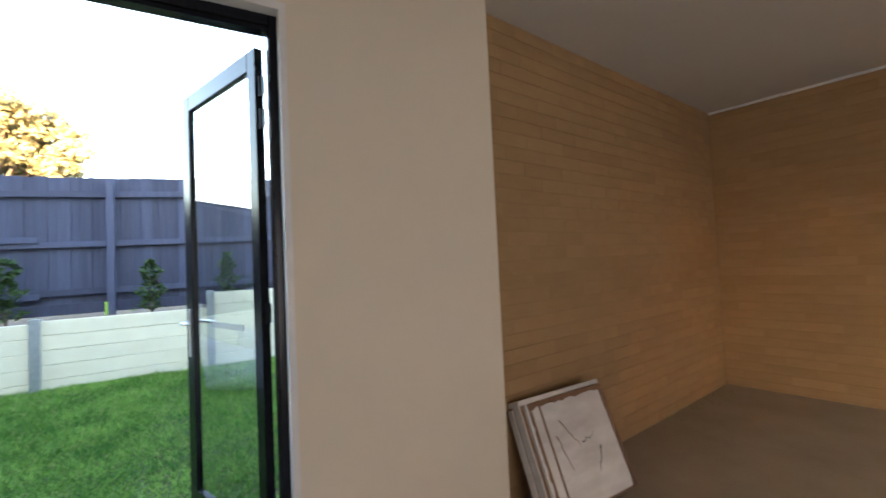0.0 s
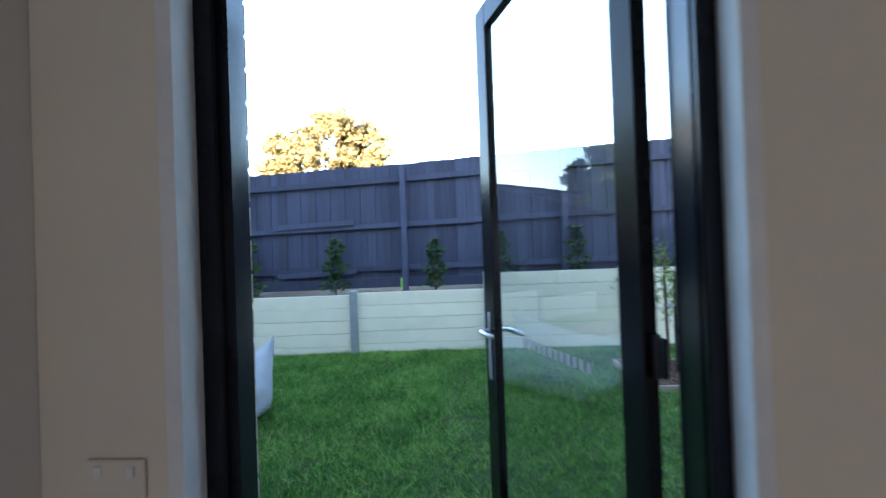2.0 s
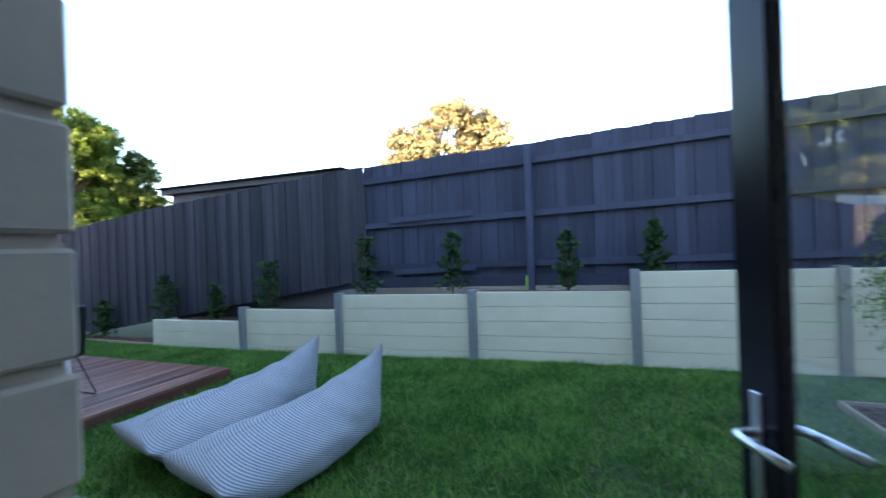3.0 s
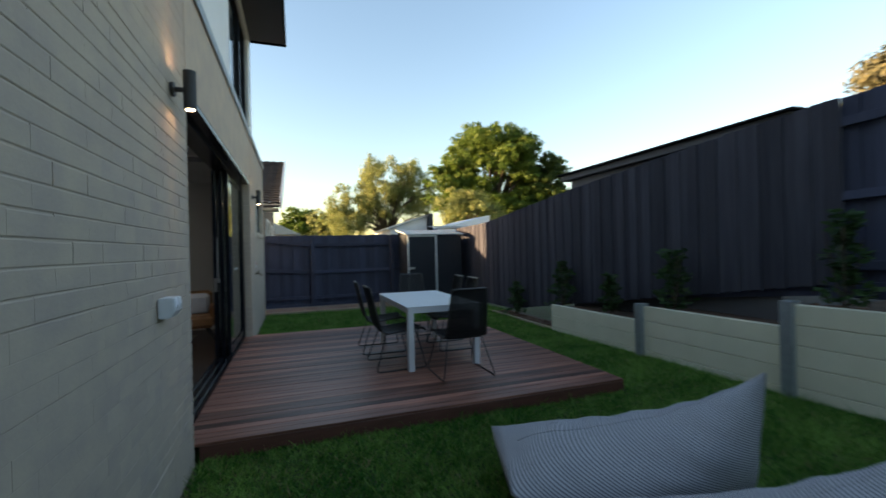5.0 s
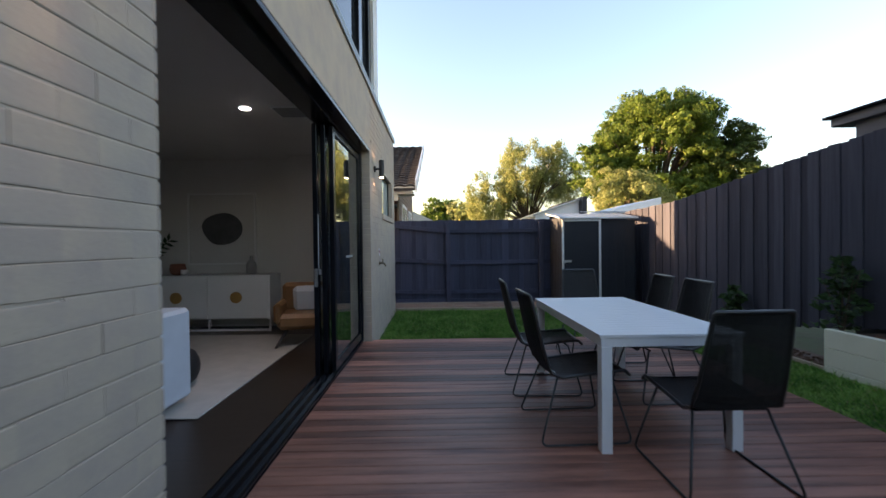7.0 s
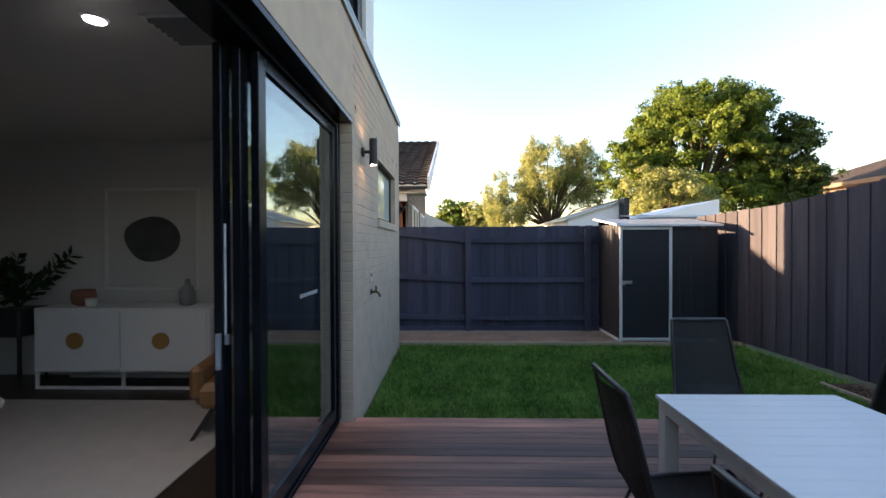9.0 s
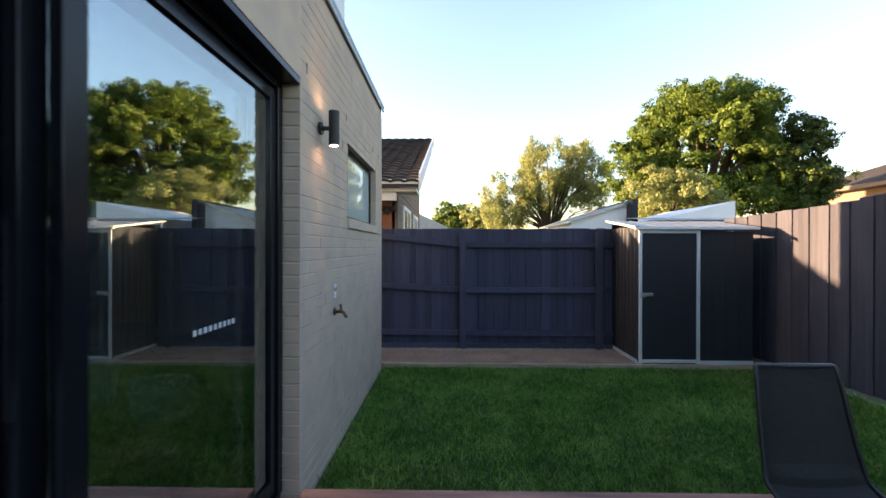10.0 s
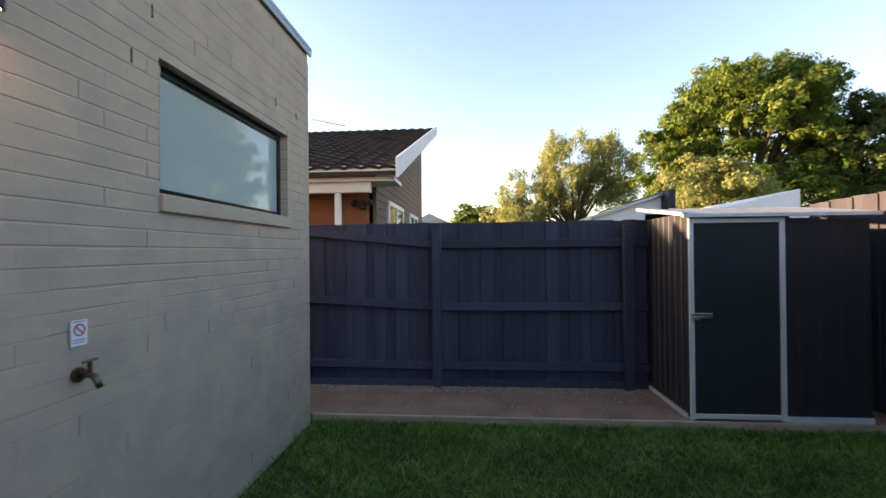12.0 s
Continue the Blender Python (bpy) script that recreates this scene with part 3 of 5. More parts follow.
# ---- fences ----
def paling_fence(name, a, b, top, foot, rails_on, post_ys, label, overlap=True, mat_key="fence", mat_at=None, plinth=True):
    """Lapped palings with rails and posts. a, b: plan points; top(s), foot(s): heights at s metres from a; rails_on(s): side of rails (+1 to the left of a-b) or 0."""
    a, b = Vector((*a, 0)), Vector((*b, 0))
    run = b - a
    n = run.length
    f = thing(name, Matrix.Translation(a) @ Matrix.Rotation(math.atan2(run.y, run.x), 4, "Z"), label, "fence", "", "structure")
    base = boxes((0, .15, -.008, .008, 0, 1), bevel=.0025)
    me = mesh_of("paling", base, M[mat_key])
    me2 = mesh_of("paling", boxes((0, .15, -.008, .008, 0, 1), bevel=.0025), M["side_fence"])
    s, i = 0.0, 0
    while s < n:
        h = top(s) - foot(s)
        side = -1 if rails_on(s) > 0 else 1
        piece("paling", me2 if mat_at and mat_at(s) else me, f, (s, side * (.012 if i % 2 else -.006) + side * .03, foot(s)), (0, rng.uniform(-.004, .004), 0), (1, 1, h + rng.uniform(-.008, .006)))
        s += .128
        i += 1
    for (s0, s1) in zip([0] + post_ys, post_ys + [n]):
        if s1 - s0 < .2:
            continue
        r = rails_on((s0 + s1) / 2)
        for k in (.10, .47, .86):
            z0, z1 = foot(s0) + k * (top(s0) - foot(s0)), foot(s1) + k * (top(s1) - foot(s1))
            bm = bmesh.new()
            box(bm, 0, s1 - s0, -.0 if r > 0 else -.04, .04 if r > 0 else 0, -.045, .045, bevel=.004)
            part("rail", bm, M[mat_key], f, m=pose(s0, (.0 if r > 0 else -.0), z0, 0, -math.degrees(math.atan2(z1 - z0, s1 - s0)), 0))
        if plinth:
            z0, z1 = foot(s0), foot(s1)
            part("plinth", boxes((0, s1 - s0, -.05 * (1 if r <= 0 else -1) - .0125, -.05 * (1 if r <= 0 else -1) + .0125, -.13, .03), bevel=.003), M[mat_key], f, m=pose(s0, 0, z0, 0, -math.degrees(math.atan2(z1 - z0, s1 - s0)), 0))
    for s in post_ys:
        r = rails_on(s - .1) or 1
        part("post", boxes((-.05, .05, .0 if r > 0 else -.09, .09 if r > 0 else 0, -.2, top(s) - foot(s) - .06), bevel=.006), M[mat_key], f, m=pose(s, .04 if r > 0 else -.04, foot(s)))
    return f


def side_top(y):
    pts = [(14.2, 2.14), (12.3, 2.20), (11.4, 2.30), (9.2, 2.56), (5.8, 2.88), (4.75, 2.95), (1.98, 3.07), (-1, 3.25), (-6, 3.5)]
    for (y0, z0), (y1, z1) in zip(pts, pts[1:]):
        if y >= y1:
            return z0 + (z1 - z0) * (y0 - y) / (y0 - y1)
    return pts[-1][1]


SA, SB = (fence_x(14.15), 14.15), (fence_x(-6), -6)
SN = math.hypot(SA[0] - SB[0], SA[1] - SB[1])
sy = lambda s: 14.15 - s * 20.15 / SN
CORNER_S = (14.15 - 4.78) / 20.15 * SN
side_fence = paling_fence("fence_side", SA, SB, lambda s: side_top(sy(s)), lambda s: (.08 if sy(s) > 11 else min(1.1, .08 + (11 - sy(s)) * .16)),
             lambda s: -1 if s > CORNER_S else 1, [CORNER_S] + [CORNER_S + 2.78 + 2.7 * k for k in range(3)],
             "tall dark navy stained paling fence, stepping uphill", mat_at=lambda s: s < CORNER_S)
# unseen stretch behind the house is lengthened and raised to shape the side fence's shadow
paling_fence("fence_back", (-16, 14.08), (5.5, 14.08), lambda s: 2.29 if s < 15.2 else 1.97 + .002 * (s - 10), lambda s: .10, lambda s: -1, [2.2, 4.7, 7.2, 9.7, 12.2, 14.7, 17.15, 19.33],
             "dark navy stained paling fence with rails", mat_key="fence")
paling_fence("fence_far", (fence_x(-6), -6.0), (-.5, -6.0), lambda s: 2.2, lambda s: .05, lambda s: -1, [2.4, 4.8],
             "dark navy stained paling fence at the yard's end", mat_key="fence")
for (s, z, ln) in ((CORNER_S + .55, 2.03, 1.4), (CORNER_S + .6, 1.20, 1.35)):
    part("patch_board", boxes((0, ln, -.075, -.058, -.045, .045), bevel=.003), M["fence"], side_fence, "spare board nailed along the rail", m=pose(s, .0, z, 0, -2.2, 0))

# ---- bricks of the house wall ----
bm = bmesh.new()
prism(bm, [(-.016, 0), (-.0088, 0), (-.0064, .0022), (-.0058, .006), (-.0058, .0775), (-.0064, .081), (-.0088, .0825), (-.016, .0825)], 1, 0, .23)
brick_me = mesh_of("brick", bm, M["brick"])
bm = bmesh.new()
prism(bm, [(-.016, -.0012), (-.0066, -.0012), (-.0058, .0008), (-.0058, .0817), (-.0066, .0837), (-.016, .0837)], 1, 0, .23)
brick_full = mesh_of("brick", bm, M["brick"])
loose = []
c = 0
while c * .086 - .05 + .08 < WTOP - .05:
    z0 = c * .086 - .05
    z1 = z0 + .0825
    cx, cz = rng.uniform(-.0006, .0006), rng.uniform(-.001, .001)
    cut = [o for o in OPEN if o[2] < z1 - .02 and o[3] > z0 + .02] + ([(11.10, 12.60, 0, 0)] if 1.83 < z0 < 1.95 or 1.80 < z0 < 1.86 else [])
    if z1 > 2.74:
        cut = cut + [(5.49, 9.875, 0, 0)]
    segs, s = [], -.5
    for o in sorted(cut):
        segs.append((s, o[0]))
        s = o[1]
    segs.append((s, WY1))
    for a, b in segs:
        y = a - (.12 if c % 2 else .24)
        y = math.floor((a + .5) / .24) * .24 - .5 - (.12 if c % 2 else 0)
        while y < b:
            y0, y1 = max(y, a + .002), min(y + .2400, b)
            if y1 - y0 > .03:
                # painted over: most upright joints are filled, some bed joints gape
                jx, jz = cx + rng.uniform(-.0004, .0004), cz + rng.uniform(-.0007, .0007)
                gap = rng.uniform(.0025, .006) if rng.random() < .12 else 0.0
                drop = rng.uniform(.002, .005) if rng.random() < .12 else rng.uniform(-.0012, .0012)
                y1 = y1 - gap if y1 - y0 > .2 else y1
                thick = math.sin(y0 * 1.7 + z0 * 2.1) + math.sin(y0 * .9 - z0 * 3.3 + 1) + rng.uniform(-.9, .9) + (.9 if z0 < .8 else 0)
                full = 1.0 if thick > .45 else 0.0    # thick paint has filled the joint below
                if (4.05 < y0 < 5.5 and .35 < z0 < 2.0):
                    piece("brick", brick_full if full else brick_me, house, (jx, y0, z0 + jz), (0, 0, rng.uniform(-.003, .003)), (1, (y1 - y0) / .23, 1 if full else 1 - drop / .0825))
                else:
                    loose.append((jx - .0058, y0, y1, z0 + jz - .0012 * full, z1 + jz - drop * (1 - full) + .0012 * full, full))
            y += .24
    c += 1


def bevelled_slabs(name, rows, material, parent, depth=.012, k=.0028, e=.0045):
    """Many thin bricks in one mesh; each has a chamfered face. rows: x, y0, y1, z0, z1, filled."""
    r = np.array(rows)
    x, y0, y1, z0, z1, full = r.T
    k, e = k * (1 - .75 * full), e * (1 - .6 * full)
    v = np.stack([np.stack([x - depth, y0, z0], 1), np.stack([x - depth, y1, z0], 1), np.stack([x - depth, y1, z1], 1), np.stack([x - depth, y0, z1], 1),
                  np.stack([x - k, y0, z0], 1), np.stack([x - k, y1, z0], 1), np.stack([x - k, y1, z1], 1), np.stack([x - k, y0, z1], 1),
                  np.stack([x, y0, z0 + e], 1), np.stack([x, y1, z0 + e], 1), np.stack([x, y1, z1 - e], 1), np.stack([x, y0, z1 - e], 1)], 1)
    q = np.array([(8, 9, 10, 11), (4, 5, 9, 8), (5, 6, 10, 9), (6, 7, 11, 10), (7, 4, 8, 11), (0, 1, 5, 4), (1, 2, 6, 5), (2, 3, 7, 6), (3, 0, 4, 7)])
    f = (q[None] + 12 * np.arange(len(r))[:, None, None]).reshape(-1, 4)
    me = bpy.data.meshes.new(name)
    me.from_pydata(v.reshape(-1, 3).tolist(), [], f.tolist())
    me.materials.append(material)
    ob = new(name, me)
    ob.parent = parent
    return tagged(ob, "", "", "", "stuff")


bevelled_slabs("brickwork", loose, M["brick"], house)
# reveals of the openings in brick
for (y, s) in ((1.42, -1), (.37, 1), (9.87, -1), (11.10, 1), (12.59, -1), (5.50, 1)):
    o = next(q for q in OPEN if abs(q[0] - y) < .01 or abs(q[1] - y) < .01)
    z = math.floor((o[2] + .05) / .086) * .086 - .05 if o[2] > 0 else -.05
    bm = bmesh.new()
    while z + .05 < o[3]:
        if z >= o[2] - .02:
            y0, y1 = (y - .008, y + .004) if s < 0 else (y - .004, y + .008)
            box(bm, -.112, -.003, y0, y1, z, min(z + .076, o[3]), bevel=.003)
        z += .086
    part("reveal_bricks", bm, M["brick"], house, "painted brick return")

# ---- yard things ----
def spread(n, seed):
    g = np.random.default_rng(seed)
    return g.random(n), g.random(n), g.random(n), g.random(n), g


def leaf_mesh(name, c, d, w, size, aspect, material, parent, label=""):
    """Diamond leaves. c: centres, d: length direction, w: width direction, size: lengths."""
    d, w = d / np.linalg.norm(d, axis=1, keepdims=True), w - (w * d).sum(1, keepdims=True) * d / (d * d).sum(1, keepdims=True)
    w = w / (np.linalg.norm(w, axis=1, keepdims=True) + 1e-9)
    s = size[:, None]
    v = np.stack([c - d * s * .5, c + w * s * aspect * .5 - d * s * .05, c + d * s * .5, c - w * s * aspect * .5 - d * s * .05], 1).reshape(-1, 3)
    n = len(c)
    me = bpy.data.meshes.new(name)
    me.vertices.add(4 * n)
    me.vertices.foreach_set("co", v.ravel())
    me.loops.add(4 * n)
    me.loops.foreach_set("vertex_index", np.arange(4 * n, dtype=np.int32))
    me.polygons.add(n)
    me.polygons.foreach_set("loop_start", np.arange(0, 4 * n, 4, dtype=np.int32))
    me.update(calc_edges=True)
    me.validate()
    me.materials.append(material)
    ob = new(name, me)
    ob.parent = parent
    return tagged(ob, label)


def lobes_in(n, centre, radii, r0, r1, seed, low=-.5):
    """Small lobes on the outer part of a large ellipsoid."""
    g = np.random.default_rng(seed)
    out = []
    while len(out) < n:
        p = g.normal(size=3)
        p /= np.linalg.norm(p)
        if p[2] < low:
            continue
        k = g.uniform(.55, 1.0)
        out.append((np.array(centre) + p * np.array(radii) * k, g.uniform(r0, r1)))
    return out


def crown(parent, lobes, n, size, material, seed, droop=0.0, squash=.75, label="", sprays=26):
    """Leaves in small sprays that sit on the lobes; each spray leans out of its lobe."""
    g = np.random.default_rng(seed)
    c0 = np.repeat(np.array([c for c, _ in lobes]), sprays, axis=0)
    r0 = np.repeat(np.array([r for _, r in lobes]), sprays)
    m = len(r0)
    u = g.normal(size=(m, 3))
    u[:, 2] += .35
    u /= np.linalg.norm(u, axis=1, keepdims=True)
    sc = c0 + u * (r0 * g.uniform(.45, 1.22, m))[:, None] * np.array([1, 1, squash])
    sr = r0 * g.uniform(.20, .42, m)
    pick = g.choice(m, n, p=sr * sr / (sr * sr).sum())
    q = g.normal(size=(n, 3))
    q /= np.linalg.norm(q, axis=1, keepdims=True)
    c = sc[pick] + q * (sr[pick] * g.random(n) ** .4)[:, None] * np.array([1.1, 1.1, .8])
    if droop:
        c[:, 2] -= droop * g.random(n) ** 1.5 * r0[pick]
    nrm = u[pick] * .7 + q * .5 + g.normal(size=(n, 3)) * .45
    d = np.cross(nrm, g.normal(size=(n, 3)))
    d[:, 2] -= .15 + droop
    leaf_mesh("crown", c, d, np.cross(nrm, d), size * g.uniform(.6, 1.3, n), .6 if not droop else .32, material, parent, label)


def limbs(parent, base, lobes, r, seed, share=1.0):
    g = random.Random(seed)
    bm = bmesh.new()
    top = Vector(np.mean([c for c, _ in lobes], axis=0))
    b = Vector(base)
    fork = b + (top - b) * .45 + Vector((g.uniform(-.2, .2), g.uniform(-.2, .2), 0))
    tube(bm, [b, b.lerp(fork, .35) + Vector((g.uniform(-.1, .1), 0, 0)), fork], r, 10, r * .62)
    for c, q in lobes:
        if g.random() > share:
            continue
        c = Vector(c)
        mid = fork.lerp(c, .5) + Vector((0, 0, .12 * (c - fork).length))
        tube(bm, [fork, mid, c], r * .35, 6, r * .06)
    part("trunk", bm, M["bark"], parent, "rough bark trunk and limbs", smooth=True)


def tree(name, base, lobes, n, size, material, r, seed, label, droop=0.0, squash=.75, share=.6, group=""):
    t = thing(name, pose(*base), label, "tree", group)
    o = np.array(base)
    loc = [(np.array(c) - o, q) for c, q in lobes]
    limbs(t, (0, 0, 0), loc, r, seed, share)
    crown(t, loc, n, size, M[material], seed, droop, squash)
    return t


# shrubs in the raised bed, each with stems and broad leaves
def shrub(base, h, w, seed, label):
    t = thing("shrub", pose(*base), label, "shrub", "young hedge shrubs along the fence")
    g = np.random.default_rng(seed)
    bm = bmesh.new()
    for k in range(4):
        a = g.uniform(0, 6.28)
        tube(bm, [(0, 0, -.03), (.08 * math.cos(a), .08 * math.sin(a), h * .4), (.3 * w * math.cos(a), .3 * w * math.sin(a), h * g.uniform(.7, .95))], .010, 5, .004)
    part("stem", bm, M["bark"], t)
    n = 420
    z = g.random(n) ** .9
    rad = w * .5 * (1.05 - .55 * z) * np.sqrt(g.random(n)) * (.75 + .35 * np.sin(z * 17 + seed))
    a = g.random(n) * 6.283
    c = np.stack([rad * np.cos(a), rad * np.sin(a), h * (.08 + .92 * z)], 1)
    d = np.stack([np.cos(a), np.sin(a), g.uniform(-.3, .7, n)], 1) + g.normal(size=(n, 3)) * .3
    leaf_mesh("leaves", c, d, g.normal(size=(n, 3)), g.uniform(.06, .12, n), .5, M["leaf_shrub"], t)


for i, (y, z, h, w) in enumerate(((10.42, .0, .75, .5), (8.80, .36, .88, .6), (7.48, .44, .62, .42), (6.34, .58, .86, .62), (4.52, .82, .98, .48), (3.10, .88, .92, .50), (1.48, .88, .86, .48), (.40, 1.08, .75, .42), (-.82, 1.08, .80, .5), (-2.6, 1.08, .8, .45))):
    shrub((fence_x(y) - .33 if y < 8.7 else fence_x(y) - .24, y, z), h, w, 20 + i, "young dark green hedge shrub in soil by the fence")

# young tree with a stake in an edged bed on the lawn
bed = struct("tree_bed", boxes((3.55, 4.60, -1.9, -.95, -.1, .025)), M["soil"], "square mulched tree bed in the lawn", "garden bed")
struct("tree_bed_edging", boxes((3.52, 4.63, -.95, -.92, -.1, .05), (3.52, 3.55, -1.9, -.95, -.1, .05), (4.60, 4.63, -1.9, -.95, -.1, .05), (3.52, 4.63, -1.93, -1.9, -.1, .05)), M["timber_edge"], "pale timber edging of the tree bed", "edging")
yt = thing("young_tree", pose(4.05, -1.38, .02), "young weeping tree with light green leaves", "tree")
bm = bmesh.new()
tube(bm, [(0, 0, 0), (.02, .01, .8), (.0, .02, 1.7)], .022, 8, .012)
part("trunk", bm, M["bark"], yt)
ylobes = lobes_in(20, (0, 0, 1.15), (.48, .48, .55), .12, .24, 41, -.9)
crown(yt, ylobes, 1900, .055, M["leaf_young"], 42, .9, 1.0)
stk = thing("tree_stake", pose(4.10, -1.50, .0), "dark hardwood stake beside the young tree", "stake")
part("stake", boxes((-.022, .022, -.022, .022, -.05, 1.12), bevel=.003), M["black_matt"], stk)
part("tie", boxes((-.012, .012, .0, .14, .80, .84)), M["white_metal"], stk, "white tie")


# lawn of single blades
def lawn(name, areas, density, seed):
    g = np.random.default_rng(seed)
    cs = []
    for x0, x1, y0, y1, k in areas:
        n = int((x1 - x0) * (y1 - y0) * density * k)
        cs.append(np.stack([g.uniform(x0, x1, n), g.uniform(y0, y1, n), np.zeros(n)], 1))
    c = np.concatenate(cs)
    keep = (c[:, 0] < np.where(c[:, 1] < 8.65, np.interp(c[:, 1], WALL_Y, WALL_X), np.where(c[:, 1] < 11.2, 5.12, 5.42 + (14.1 - c[:, 1]) * .0545))) & ~((c[:, 0] > 3.5) & (c[:, 0] < 4.65) & (c[:, 1] > -1.95) & (c[:, 1] < -.9))
    c = c[keep]
    n = len(c)
    patch = .5 + .5 * np.sin(c[:, 0] * 5.1 + 1.7 * np.sin(c[:, 1] * 3.3)) * np.sin(c[:, 1] * 4.3 + 1.3 * np.sin(c[:, 0] * 2.7))
    h = (.020 + .040 * patch * g.random(n) + .036 * g.random(n) ** 3)
    tuft = .5 + .5 * np.sin(c[:, 0] * 13.1 + 2.3 * np.sin(c[:, 1] * 7.3)) * np.sin(c[:, 1] * 11.3 + 2.1 * np.sin(c[:, 0] * 6.7))
    h += np.where(g.random(n) < .14 * tuft, g.uniform(.025, .065, n), 0)
    a = g.uniform(0, 6.283, n)
    w = np.stack([np.cos(a), np.sin(a), 0 * a], 1) * g.uniform(.0030, .0075, n)[:, None]
    lean = g.normal(size=(n, 3)) * (h * .75)[:, None]
    lean[:, 2] = h
    base = c + np.array([0, 0, -.014])
    v = np.stack([base - w, base + w, base + lean], 1).reshape(-1, 3)
    me = bpy.data.meshes.new(name)
    me.vertices.add(3 * n)
    me.vertices.foreach_set("co", v.ravel())
    me.loops.add(3 * n)
    me.loops.foreach_set("vertex_index", np.arange(3 * n, dtype=np.int32))
    me.polygons.add(n)
    me.polygons.foreach_set("loop_start", np.arange(0, 3 * n, 3, dtype=np.int32))
    me.update(calc_edges=True)
    me.materials.append(M["grass"])
    return tagged(new(name, me), "short green lawn of fine blades", "grass", "", "stuff")


lawn("lawn_grass", [(.03, 5.6, -4, 1.2, .55), (.03, 5.6, 1.2, 5.54, 1.0), (3.93, 5.5, 5.54, 9.93, .9), (.03, 5.6, 9.94, 13.08, 1.0)], 7000, 5)

# loose gravel along the back fence, bark chips on the beds
def scatter(name, areas, size, flat, material, seed, label, category):
    g = np.random.default_rng(seed)
    vs, fs = [], []
    cube = np.array([(-1, -1, -1), (1, -1, -1), (1, 1, -1), (-1, 1, -1), (-.7, -.7, 1), (.7, -.6, 1), (.6, .7, 1), (-.7, .6, 1)]) * .5
    q = np.array([(3, 2, 1, 0), (4, 5, 6, 7), (0, 1, 5, 4), (1, 2, 6, 5), (2, 3, 7, 6), (3, 0, 4, 7)])
    k = 0
    for x0, x1, y0, y1, z, n in areas:
        for _ in range(n):
            a = g.uniform(0, 6.283)
            s = size * g.uniform(.5, 1.5)
            c, d = math.cos(a), math.sin(a)
            p = cube * np.array([s, s * g.uniform(.4, 1), s * flat]) + g.normal(size=(8, 3)) * s * .06
            p = np.stack([p[:, 0] * c - p[:, 1] * d, p[:, 0] * d + p[:, 1] * c, p[:, 2]], 1)
            xx = g.uniform(x0, x1)
            vs.append(p + np.array([xx, g.uniform(y0, y1), z + s * flat * .35]))
            fs.append(q + 8 * k)
            k += 1
    me = bpy.data.meshes.new(name)
    me.from_pydata(np.concatenate(vs).tolist(), [], np.concatenate(fs).tolist())
    me.materials.append(material)
    return tagged(new(name, me), label, category, "", "stuff")


scatter("gravel", [(-.3, 3.5, 13.80, 14.0, .055, 900), (-.3, 3.5, 13.15, 13.95, .055, 260), (3.5, 5.3, 13.0, 13.08, -.005, 60)], .017, .6, M["stones"], 61, "loose pale gravel by the back fence", "gravel")
scatter("bark_mulch", [(5.62, 5.85, 2.8, 4.9, .84, 500), (5.62, 5.9, .7, 2.7, .90, 500), (5.5, 5.75, 4.9, 6.7, .60, 300), (5.3, 5.6, 6.9, 8.5, .40, 260), (5.18, 5.5, 8.7, 11.1, .015, 320), (5.75, 6.0, -3, .6, 1.1, 500), (3.58, 4.57, -1.88, -.98, .025, 420)], .045, .35, M["chips"], 62, "brown bark mulch on the garden beds", "mulch")
tg = thing("plant_tag", pose(fence_x(2.05) - .12, 2.06, .99), "lime green plastic plant tag by the post", "plant tag")
part("tag", boxes((-.006, .006, -.02, .02, -.10, .13), bevel=.002), M["lime"], tg)

# bean bags
def stripes():
    m = mat("striped_canvas", (.45, .45, .465), (.40, .40, .415), .9, scale=5, fine=160, bump=.25)
    n, l = m.node_tree.nodes, m.node_tree.links
    b = n["Principled BSDF"]
    tc = n["Texture Coordinate"]
    wv = n.new("ShaderNodeTexWave")
    wv.bands_direction = "X"
    wv.inputs["Scale"].default_value = 25.0
    mp = n.new("ShaderNodeMapping")
    mp.inputs["Rotation"].default_value = (0, radians(62), radians(8))
    l.new(tc.outputs["Object"], mp.inputs["Vector"])
    l.new(mp.outputs[0], wv.inputs["Vector"])
    rp = n.new("ShaderNodeMapRange")
    rp.inputs["From Min"].default_value, rp.inputs["From Max"].default_value = .52, .68
    l.new(wv.outputs["Color"], rp.inputs[0])
    mx = n.new("ShaderNodeMix")
    mx.data_type = "RGBA"
    src = b.inputs["Base Color"].links[0].from_socket
    l.new(rp.outputs[0], mx.inputs[0])
    l.new(src, mx.inputs[6])
    mx.inputs[7].default_value = (.17, .17, .19, 1)
    l.new(mx.outputs[2], b.inputs["Base Color"])
    return m


M["stripes"] = stripes()


